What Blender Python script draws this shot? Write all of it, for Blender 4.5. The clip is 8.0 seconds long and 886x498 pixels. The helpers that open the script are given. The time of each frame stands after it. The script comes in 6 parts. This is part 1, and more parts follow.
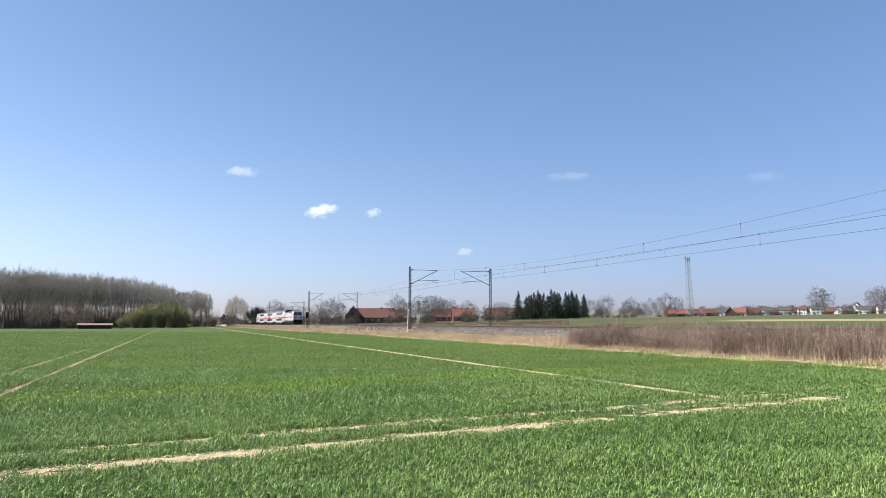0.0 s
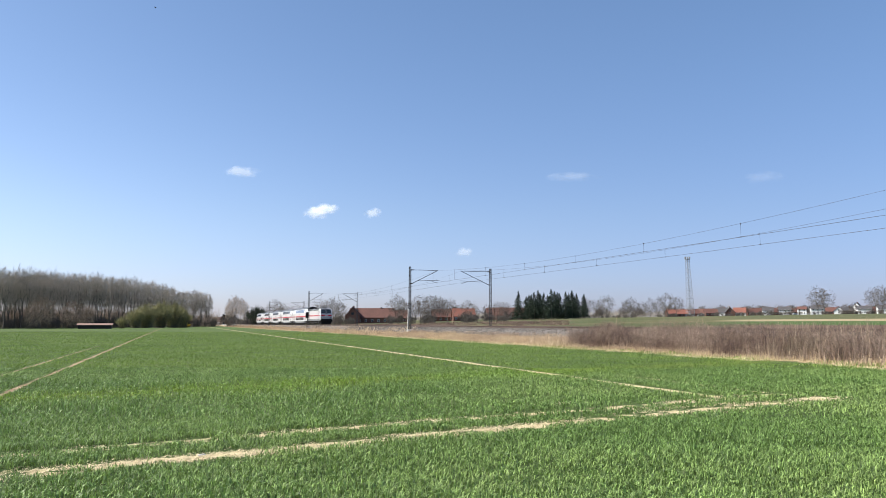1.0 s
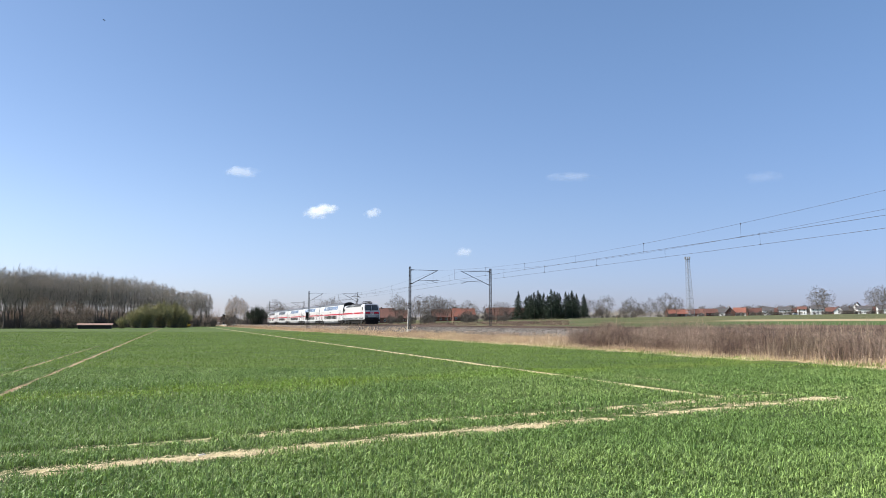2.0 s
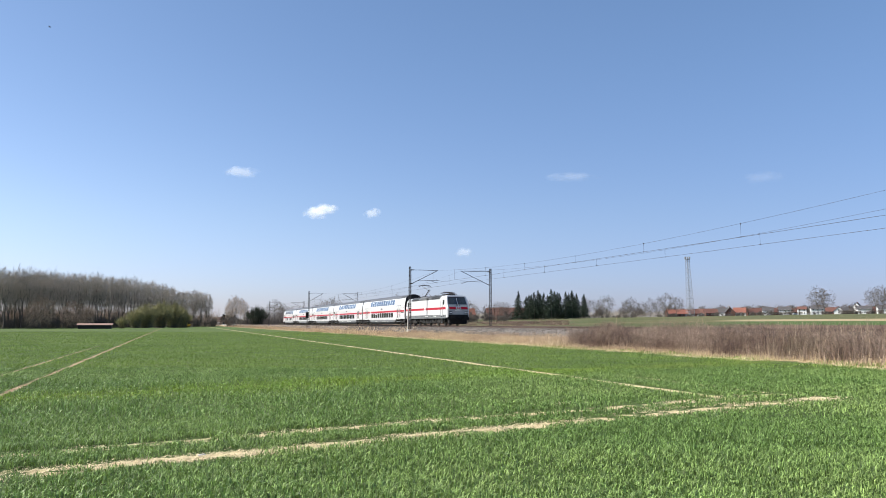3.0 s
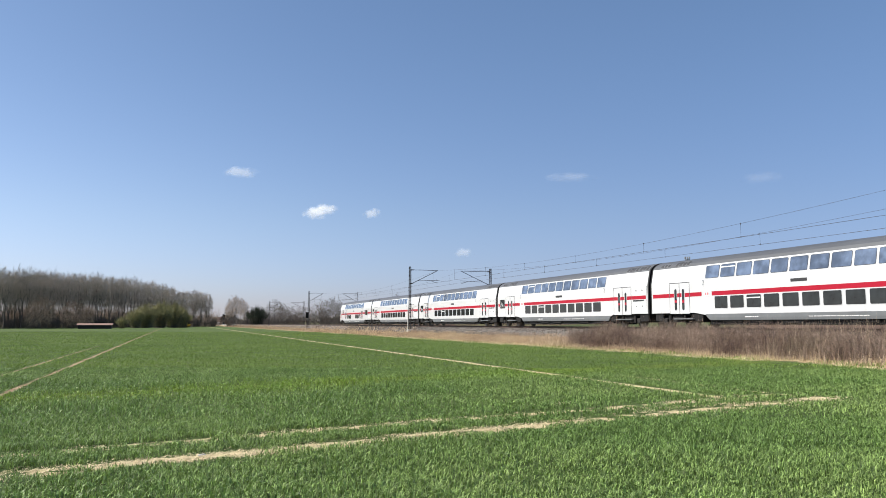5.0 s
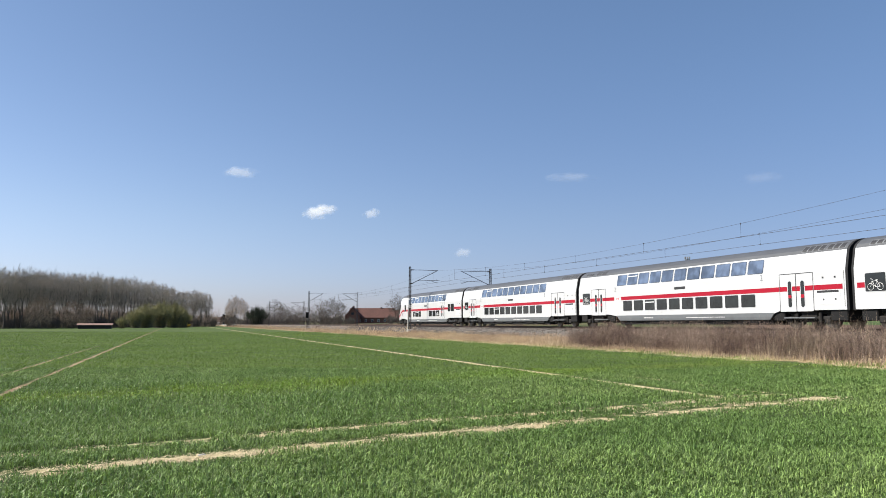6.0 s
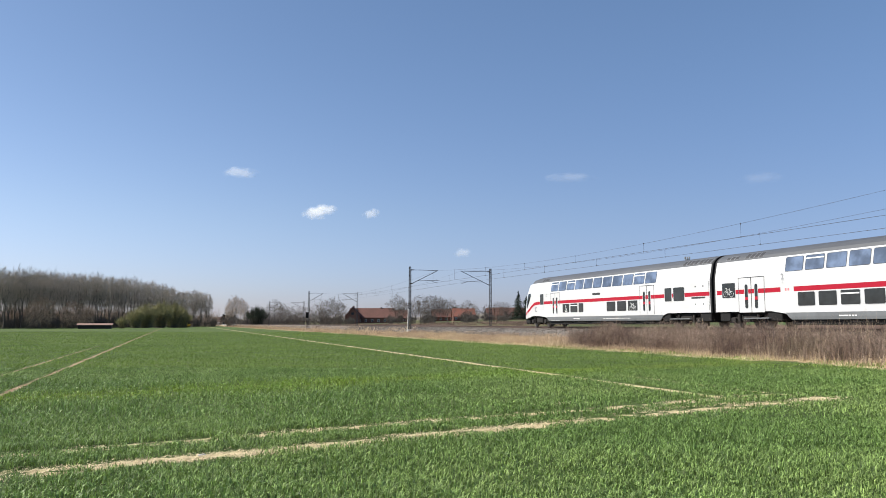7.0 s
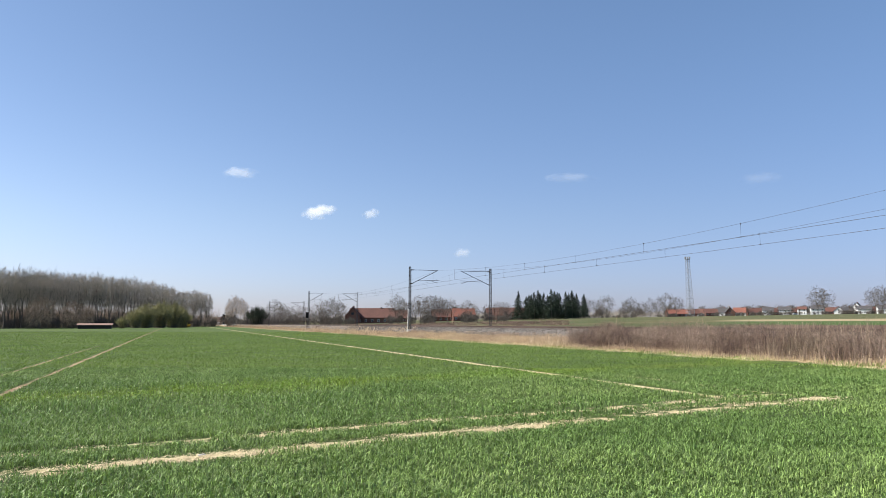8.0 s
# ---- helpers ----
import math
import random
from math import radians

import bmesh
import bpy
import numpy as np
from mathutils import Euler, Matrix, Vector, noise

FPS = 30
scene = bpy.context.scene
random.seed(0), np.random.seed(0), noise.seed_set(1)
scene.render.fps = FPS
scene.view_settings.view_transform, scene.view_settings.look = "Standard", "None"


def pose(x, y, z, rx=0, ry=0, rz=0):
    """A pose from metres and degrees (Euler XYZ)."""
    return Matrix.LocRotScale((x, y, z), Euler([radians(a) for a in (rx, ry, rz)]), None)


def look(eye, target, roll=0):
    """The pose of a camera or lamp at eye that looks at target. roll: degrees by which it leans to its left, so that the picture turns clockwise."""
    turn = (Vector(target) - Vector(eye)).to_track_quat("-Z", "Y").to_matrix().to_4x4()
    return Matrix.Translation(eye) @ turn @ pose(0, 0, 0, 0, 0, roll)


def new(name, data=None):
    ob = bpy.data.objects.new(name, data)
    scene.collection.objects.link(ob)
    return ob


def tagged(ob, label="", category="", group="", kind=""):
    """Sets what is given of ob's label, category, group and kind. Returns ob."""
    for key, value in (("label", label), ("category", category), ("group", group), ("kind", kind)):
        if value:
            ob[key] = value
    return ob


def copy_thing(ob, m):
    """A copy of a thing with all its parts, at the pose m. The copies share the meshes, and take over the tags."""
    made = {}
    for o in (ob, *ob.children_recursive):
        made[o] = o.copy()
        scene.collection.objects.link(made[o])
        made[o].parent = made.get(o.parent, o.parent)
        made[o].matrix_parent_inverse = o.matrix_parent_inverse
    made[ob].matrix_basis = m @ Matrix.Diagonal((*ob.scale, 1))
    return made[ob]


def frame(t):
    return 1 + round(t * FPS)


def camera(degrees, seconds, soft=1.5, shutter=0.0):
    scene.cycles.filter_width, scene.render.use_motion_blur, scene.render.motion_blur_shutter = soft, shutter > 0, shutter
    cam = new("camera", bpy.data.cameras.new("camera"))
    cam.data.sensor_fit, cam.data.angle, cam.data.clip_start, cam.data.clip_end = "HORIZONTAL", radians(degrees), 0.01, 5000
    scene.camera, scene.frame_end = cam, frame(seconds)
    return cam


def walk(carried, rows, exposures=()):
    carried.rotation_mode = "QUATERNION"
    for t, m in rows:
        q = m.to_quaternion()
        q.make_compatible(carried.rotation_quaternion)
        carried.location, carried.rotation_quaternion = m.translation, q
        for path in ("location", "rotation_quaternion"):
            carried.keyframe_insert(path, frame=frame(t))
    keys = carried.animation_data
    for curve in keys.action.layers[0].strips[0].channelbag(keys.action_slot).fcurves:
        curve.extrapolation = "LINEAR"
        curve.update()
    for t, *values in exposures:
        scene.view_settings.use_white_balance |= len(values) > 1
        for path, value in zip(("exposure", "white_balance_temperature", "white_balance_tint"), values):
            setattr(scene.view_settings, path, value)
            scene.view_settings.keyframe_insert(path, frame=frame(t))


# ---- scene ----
H = 1.65                     # eye height over the field
TURN = 19.66                 # view axis, degrees right of the line's direction (+Y)
RAIL = 1.37                  # rail head over the field
NEAR_X, FAR_X = 32.9, 37.05   # centre lines of the two tracks
SPEED = 43.5                 # metres a second

cam = camera(61.8, 8.0, soft=0.6)
STAND = pose(0, 0, H, 90 + 5.754, 0, -TURN)
walk(cam, [(0.0, STAND), (8.0, STAND)],
     exposures=[(0.0, 1.05, 6400, 10), (1.5, 1.02, 6400, 10), (3.5, 0.98, 6400, 10), (4.5, 0.82, 6480, 10), (6.5, 0.78, 6500, 10), (7.3, 0.82, 6500, 10), (8.0, 0.96, 6500, 10)])

# ---- daylight ----
SUN_EL, SUN_AZ = 42.0, 66.0  # azimuth to the left of the line's direction
world = bpy.data.worlds.new("sky")
scene.world = world
world.use_nodes = True
wn = world.node_tree.nodes
sky = wn.new("ShaderNodeTexSky")
sky.sky_type, sky.sun_disc = "NISHITA", False
sky.sun_elevation, sky.sun_rotation = radians(SUN_EL), radians(-SUN_AZ)
sky.air_density, sky.dust_density, sky.ozone_density = 1.0, 0.6, 3.2
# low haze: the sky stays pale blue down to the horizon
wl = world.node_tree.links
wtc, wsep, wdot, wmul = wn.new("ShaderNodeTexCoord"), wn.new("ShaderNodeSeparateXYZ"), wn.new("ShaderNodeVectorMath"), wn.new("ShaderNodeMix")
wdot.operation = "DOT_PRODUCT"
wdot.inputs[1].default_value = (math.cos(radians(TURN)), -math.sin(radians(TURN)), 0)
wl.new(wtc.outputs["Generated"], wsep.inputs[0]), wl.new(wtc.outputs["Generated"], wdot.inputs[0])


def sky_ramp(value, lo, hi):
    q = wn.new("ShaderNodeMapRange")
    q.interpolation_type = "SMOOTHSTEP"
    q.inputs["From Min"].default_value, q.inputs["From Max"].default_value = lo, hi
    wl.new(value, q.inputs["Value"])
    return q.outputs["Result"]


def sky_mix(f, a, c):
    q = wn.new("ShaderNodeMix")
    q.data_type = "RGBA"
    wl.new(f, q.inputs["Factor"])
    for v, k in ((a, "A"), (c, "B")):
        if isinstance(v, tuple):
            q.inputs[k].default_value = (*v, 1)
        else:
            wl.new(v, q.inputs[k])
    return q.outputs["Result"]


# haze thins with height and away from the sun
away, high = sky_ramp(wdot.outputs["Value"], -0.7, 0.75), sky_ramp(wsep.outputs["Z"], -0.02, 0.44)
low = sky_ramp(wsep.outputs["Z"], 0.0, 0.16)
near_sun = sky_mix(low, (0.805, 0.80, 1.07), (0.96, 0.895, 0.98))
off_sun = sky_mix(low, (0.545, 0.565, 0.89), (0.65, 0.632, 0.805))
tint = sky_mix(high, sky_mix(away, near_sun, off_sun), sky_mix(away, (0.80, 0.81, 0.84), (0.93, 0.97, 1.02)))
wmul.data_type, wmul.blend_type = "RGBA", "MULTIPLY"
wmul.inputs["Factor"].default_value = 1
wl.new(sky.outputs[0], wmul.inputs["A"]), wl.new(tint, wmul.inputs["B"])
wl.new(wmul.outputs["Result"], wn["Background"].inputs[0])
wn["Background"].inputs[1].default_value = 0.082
sun = new("sun", bpy.data.lights.new("sun", "SUN"))
sun.data.energy, sun.data.angle, sun.data.color = 5.0, radians(0.5), (1.0, 0.95, 0.87)
se, sz = radians(SUN_EL), radians(SUN_AZ)
sun.matrix_world = look((-60 * math.sin(sz), 60 * math.cos(sz), 60 * math.tan(se)), (0, 0, 0))


# ---- materials ----
def material(name, colour, rough=0.8, metal=0.0, vary=0.25, scale=6.0, bump=0.0, second=None, per_piece=0.0, spec=0.4, clear=0.0, fine=None):
    """Principled surface with two scales of variation, an optional second colour in patches and fine relief."""
    m = bpy.data.materials.new(name)
    m.use_nodes = True
    nt = m.node_tree
    n, l = nt.nodes, nt.links
    b = n["Principled BSDF"]
    b.inputs["Roughness"].default_value, b.inputs["Metallic"].default_value = rough, metal
    b.inputs["Specular IOR Level"].default_value = spec
    b.inputs["Coat Weight"].default_value = clear
    tc = n.new("ShaderNodeTexCoord")
    big, small = n.new("ShaderNodeTexNoise"), n.new("ShaderNodeTexNoise")
    big.inputs["Scale"].default_value, small.inputs["Scale"].default_value = scale * 0.12, fine or scale
    big.inputs["Detail"].default_value, small.inputs["Detail"].default_value = 3, 5
    for t in (big, small):
        l.new(tc.outputs["Object"], t.inputs["Vector"])
    add = n.new("ShaderNodeMath")
    add.operation = "ADD"
    l.new(big.outputs["Fac"], add.inputs[0]), l.new(small.outputs["Fac"], add.inputs[1])
    ramp = n.new("ShaderNodeMapRange")
    ramp.inputs["From Min"].default_value, ramp.inputs["From Max"].default_value = 0.6, 1.4
    ramp.inputs["To Min"].default_value, ramp.inputs["To Max"].default_value = 1 - vary, 1 + vary
    l.new(add.outputs[0], ramp.inputs["Value"])
    mul = n.new("ShaderNodeMix")
    mul.data_type, mul.blend_type = "RGBA", "MULTIPLY"
    mul.inputs["Factor"].default_value = 1
    l.new(ramp.outputs["Result"], mul.inputs["B"])
    if second:
        mix = n.new("ShaderNodeMix")
        mix.data_type = "RGBA"
        mix.inputs["A"].default_value, mix.inputs["B"].default_value = (*colour, 1), (*second, 1)
        mr = n.new("ShaderNodeMapRange")
        mr.inputs["From Min"].default_value, mr.inputs["From Max"].default_value = 0.42, 0.6
        l.new(big.outputs["Fac"], mr.inputs["Value"]), l.new(mr.outputs["Result"], mix.inputs["Factor"])
        l.new(mix.outputs["Result"], mul.inputs["A"])
    else:
        mul.inputs["A"].default_value = (*colour, 1)
    out = mul.outputs["Result"]
    if per_piece:
        geo = n.new("ShaderNodeNewGeometry")
        hs = n.new("ShaderNodeHueSaturation")
        pr = n.new("ShaderNodeMapRange")
        pr.inputs["To Min"].default_value, pr.inputs["To Max"].default_value = 1 - per_piece, 1 + per_piece
        l.new(geo.outputs["Random Per Island"], pr.inputs["Value"]), l.new(pr.outputs["Result"], hs.inputs["Value"])
        l.new(out, hs.inputs["Color"])
        out = hs.outputs["Color"]
    l.new(out, b.inputs["Base Color"])
    if bump:
        bp = n.new("ShaderNodeBump")
        bp.inputs["Strength"].default_value, bp.inputs["Distance"].default_value = 0.6, bump
        l.new(small.outputs["Fac"], bp.inputs["Height"]), l.new(bp.outputs["Normal"], b.inputs["Normal"])
    return m


WHITE = material("train_white", (0.485, 0.49, 0.49), 0.35, vary=0.05, scale=1.2, clear=0.3)
RED = material("train_red", (0.315, 0.007, 0.022), 0.42, vary=0.06, scale=1.2, spec=0.2, clear=0.05)
ROOF_GREY = material("train_roof_grey", (0.068, 0.072, 0.078), 0.5, vary=0.15, scale=1.5)
LOCO_ROOF = material("locomotive_roof_grey", (0.135, 0.142, 0.15), 0.6, vary=0.2, scale=1.5)
SKIRT = material("train_skirt_grey", (0.118, 0.126, 0.130), 0.55, vary=0.2, scale=2.0)
FRONT_GREY = material("train_front_grey", (0.31, 0.33, 0.325), 0.45, vary=0.12, scale=2.0)
DARK = material("underframe_black", (0.006, 0.006, 0.006), 0.9, vary=0.4, scale=3.0, bump=0.01)
GRIME = material("bogie_brown_black", (0.013, 0.0115, 0.010), 0.85, vary=0.4, scale=4.0, bump=0.01)
RUBBER = material("bellows_rubber", (0.012, 0.012, 0.013), 0.85, vary=0.2, scale=4.0)
STEEL = material("wheel_steel", (0.16, 0.14, 0.12), 0.55, 0.7, vary=0.3, scale=4.0)
GLASS = material("window_glass_tinted", (0.017, 0.021, 0.022), 0.08, vary=0.6, scale=2.5, spec=0.4)
# Bluish base and lighter patches paint in part of the reflected sky.
GLASS_UP = material("upper_deck_glass_sky_tint", (0.125, 0.155, 0.205), 0.07, 0.45, vary=0.5, scale=9.0, spec=1.0, second=(0.17, 0.215, 0.29), fine=1.2)
SCREEN = material("windscreen_glass", (0.055, 0.066, 0.068), 0.06, 0.25, vary=0.4, scale=5.0, spec=1.0)
TRIM = material("window_trim_grey", (0.45, 0.46, 0.47), 0.45, vary=0.1, scale=3.0)
LINE = material("door_seam_dark", (0.025, 0.025, 0.027), 0.6, vary=0.1)
PANEL = material("panel_pale_grey", (0.55, 0.56, 0.56), 0.5, vary=0.1)
FADED_RED = material("emblem_faded_red", (0.50, 0.17, 0.18), 0.5, vary=0.1)
LETTER = material("lettering_grey", (0.22, 0.23, 0.24), 0.6, vary=0.05)
LETTER_WHITE = material("lettering_white", (0.72, 0.72, 0.70), 0.6, vary=0.05)
LAMP_GLASS = material("headlight_glass", (0.75, 0.76, 0.74), 0.1, vary=0.05, spec=1.0)
GALV = material("mast_weathered_grey", (0.042, 0.042, 0.044), 0.6, 0.3, vary=0.3, scale=3.0)
CONCRETE = material("concrete_pale", (0.46, 0.44, 0.40), 0.9, vary=0.2, scale=5.0, bump=0.01)
WIRE = material("wire_dark_copper", (0.05, 0.045, 0.04), 0.6, 0.4, vary=0.1)
CERAMIC = material("insulator_brown", (0.028, 0.020, 0.016), 0.35, vary=0.2)
RAILSTEEL = material("rail_rusty", (0.065, 0.042, 0.032), 0.65, 0.3, vary=0.3, scale=5.0)
BALLAST = material("ballast_stone", (0.100, 0.087, 0.076), 0.95, vary=0.5, scale=9.0, bump=0.03, per_piece=0.45)
DRYGRASS = material("dry_grass_straw", (0.50, 0.39, 0.25), 0.9, vary=0.25, scale=1.0, per_piece=0.45, second=(0.38, 0.285, 0.19))
STRAW = material("chopped_straw_pale", (0.58, 0.48, 0.29), 0.85, vary=0.2, scale=2.0, per_piece=0.3)
BARK = material("bark_grey_brown", (0.115, 0.103, 0.086), 0.95, vary=0.35, scale=3.0)
TWIG = material("twigs_grey_brown", (0.125, 0.105, 0.088), 0.95, vary=0.3, scale=1.0, per_piece=0.3)
# Grey twigs, made paler than TWIG to carry distance haze and sunlight.
WOODTWIG = material("wood_twigs_hazed_grey", (0.33, 0.292, 0.242), 0.95, vary=0.3, scale=1.0, per_piece=0.3)
BROWNTWIG = material("twigs_warm_brown", (0.255, 0.20, 0.153), 0.95, vary=0.3, scale=1.0, per_piece=0.4)
REDTWIG = material("twigs_reddish_brown", (0.19, 0.128, 0.10), 0.95, vary=0.3, scale=1.0, per_piece=0.4)
ROSETWIG = material("twigs_pale_rosy", (0.36, 0.285, 0.23), 0.95, vary=0.3, scale=1.0, per_piece=0.4)
IVY = material("evergreen_dark_leaf", (0.028, 0.040, 0.020), 0.8, vary=0.4, scale=1.0, per_piece=0.5)
BUDS = material("willow_buds_yellow_green", (0.29, 0.27, 0.125), 0.9, vary=0.3, scale=1.0, per_piece=0.35)
NEEDLE = material("fir_needles_dark_green", (0.028, 0.044, 0.026), 0.9, vary=0.4, scale=1.0, per_piece=0.5)
BRICK = material("brick_red", (0.15, 0.075, 0.055), 0.9, vary=0.25, scale=2.0)
TILES = material("roof_tiles_red", (0.125, 0.057, 0.043), 0.85, vary=0.25, scale=1.5)
TILES_BRIGHT = material("roof_tiles_orange_red", (0.21, 0.080, 0.055), 0.85, vary=0.2, scale=1.5)
TILES_DARK = material("roof_tiles_dark", (0.07, 0.065, 0.065), 0.8, vary=0.25, scale=1.5)
RENDER = material("house_render_white", (0.76, 0.75, 0.72), 0.9, vary=0.08, scale=1.0)
PANE = material("house_window_glass", (0.03, 0.035, 0.045), 0.1, vary=0.2, spec=0.8)
WOODB = material("weathered_boards", (0.12, 0.085, 0.06), 0.9, vary=0.3, scale=3.0)


# ---- building helpers ----
def part(name, bm, mat, parent=None, label=""):
    me = bpy.data.meshes.new(name)
    bm.to_mesh(me)
    bm.free()
    me.materials.append(mat)
    ob = new(name, me)
    ob.parent = parent
    return tagged(ob, label)


def part_data(name, me, parent, m=None):
    """One more object on a mesh that exists."""
    ob = new(name, me)
    ob.parent = parent
    if m is not None:
        ob.matrix_basis = m
    return ob


def from_arrays(name, verts, faces, mat, parent=None):
    """A mesh from numpy arrays of corners and equal faces."""
    verts, faces = np.asarray(verts, dtype=np.float32), np.asarray(faces, dtype=np.int32)
    me = bpy.data.meshes.new(name)
    k = faces.shape[1]
    me.vertices.add(len(verts)), me.loops.add(faces.size), me.polygons.add(len(faces))
    me.vertices.foreach_set("co", verts.ravel())
    me.loops.foreach_set("vertex_index", faces.ravel())
    me.polygons.foreach_set("loop_start", np.arange(0, faces.size, k, dtype=np.int32))
    me.update(calc_edges=True)
    me.materials.append(mat)
    ob = new(name, me)
    ob.parent = parent
    return ob


def empty(name, m=None):
    ob = new(name)
    ob.empty_display_size = 0.3
    if m is not None:
        ob.matrix_basis = m
    return ob


def box(bm, x0, x1, y0, y1, z0, z1, bevel=0.0):
    r = bmesh.ops.create_cube(bm, size=1.0, matrix=Matrix.LocRotScale(((x0 + x1) / 2, (y0 + y1) / 2, (z0 + z1) / 2), None, (abs(x1 - x0), abs(y1 - y0), abs(z1 - z0))))
    if bevel:
        es = {e for v in r["verts"] for e in v.link_edges}
        bmesh.ops.bevel(bm, geom=list(es), offset=bevel, segments=1, affect="EDGES")
    return bm


def rod(bm, p, q, r0, r1=None, n=6, caps=True):
    p, q = Vector(p), Vector(q)
    d = q - p
    m = Matrix.Translation((p + q) / 2) @ d.to_track_quat("Z", "Y").to_matrix().to_4x4()
    bmesh.ops.create_cone(bm, cap_ends=caps, segments=n, radius1=r0, radius2=r0 if r1 is None else r1, depth=d.length, matrix=m)
    return bm


def rods(*segs, r=0.02, n=6):
    bm = bmesh.new()
    for s in segs:
        rod(bm, s[0], s[1], s[2] if len(s) > 2 else r, s[3] if len(s) > 3 else None, n)
    return bm


def spot(side, depth):
    """Place on the plan from the distance along the view axis and the tangent of the bearing from it."""
    a = radians(TURN)
    return depth * (side * math.cos(a) + math.sin(a)), depth * (math.cos(a) - side * math.sin(a))


def ground_z(x, y):
    """Height of the land: level field, a low bank up to the ballast, and land that climbs slowly beyond the line."""
    return float(np.interp(x, [-4000, 24.0, 25.0, 28.2, 29.0, 40.8, 43.0, 200.0, 700.0, 900.0, 4000.0], [0, 0, 0.14, 0.36, 0.45, 0.45, 0.42, 4.2, 12.4, 14.0, 14.0]))


def tubes(segs, sides=3):
    """Tapered tubes from rows (x0 y0 z0 x1 y1 z1 r0 r1), as corner and face arrays."""
    s = np.asarray(segs, dtype=np.float64)
    p, q, r0, r1 = s[:, 0:3], s[:, 3:6], s[:, 6], s[:, 7]
    d = q - p
    d /= np.linalg.norm(d, axis=1, keepdims=True) + 1e-9
    ref = np.where(np.abs(d[:, 2:3]) > 0.9, [[1.0, 0, 0]], [[0, 0, 1.0]])
    u = np.cross(d, ref)
    u /= np.linalg.norm(u, axis=1, keepdims=True)
    w = np.cross(d, u)
    ring = []
    for k in range(sides):
        a = 2 * math.pi * k / sides
        ring.append((u * math.cos(a) + w * math.sin(a)))
    ring = np.stack(ring, 1)
    lo = p[:, None] + ring * r0[:, None, None]
    hi = q[:, None] + ring * r1[:, None, None]
    v = np.concatenate([lo, hi], 1).reshape(-1, 3)
    base = np.arange(len(s))[:, None, None] * (2 * sides)
    k = np.arange(sides)
    f = np.stack([k, (k + 1) % sides, sides + (k + 1) % sides, sides + k], 1)[None] + base
    return v, f.reshape(-1, 4)


def slivers(segs, rs):
    """One thin triangle for each row, for the finest twigs."""
    s = np.asarray(segs, dtype=np.float64)
    p, q, r = s[:, 0:3], s[:, 3:6], s[:, 6:7]
    u = np.cross(q - p, rs.normal(0, 1, p.shape))
    u /= np.linalg.norm(u, axis=1, keepdims=True) + 1e-9
    v = np.stack([p - u * r, p + u * r, q], 1).reshape(-1, 3)
    return v, np.arange(len(v)).reshape(-1, 3)


# ---- land ----
def build_land():
    xs = np.unique(np.concatenate([np.linspace(-3500, -120, 14), np.linspace(-100, 20, 40), np.linspace(21, 44, 60), np.linspace(50, 900, 35), np.linspace(1000, 3500, 8)]))
    ys = np.unique(np.concatenate([np.linspace(-3500, -60, 12), np.linspace(-50, 120, 120), np.linspace(130, 700, 60), np.linspace(800, 3500, 14)]))
    gx, gy = np.meshgrid(xs, ys)
    gz = np.interp(gx, [-4000, 24.0, 25.0, 28.2, 29.0, 40.8, 43.0, 200.0, 700.0, 900.0, 4000.0], [0, 0, 0.14, 0.36, 0.45, 0.45, 0.42, 4.2, 12.4, 14.0, 14.0])
    gz = gz + np.where((gx > 24) & (gx < 28.8), 0.05 * np.sin(gy * 0.7) * np.sin(gy * 0.23 + gx), 0)
    v = np.stack([gx, gy, gz], -1).reshape(-1, 3)
    w = len(xs)
    i = (np.arange(len(ys) - 1)[:, None] * w + np.arange(w - 1)[None]).ravel()
    ob = from_arrays("ground", v, np.stack([i, i + 1, i + 1 + w, i + w], 1), land_material())
    ob.data.shade_smooth()
    tagged(ob, "green winter wheat field with bare wheel tracks beside a railway bank", "field", kind="structure")


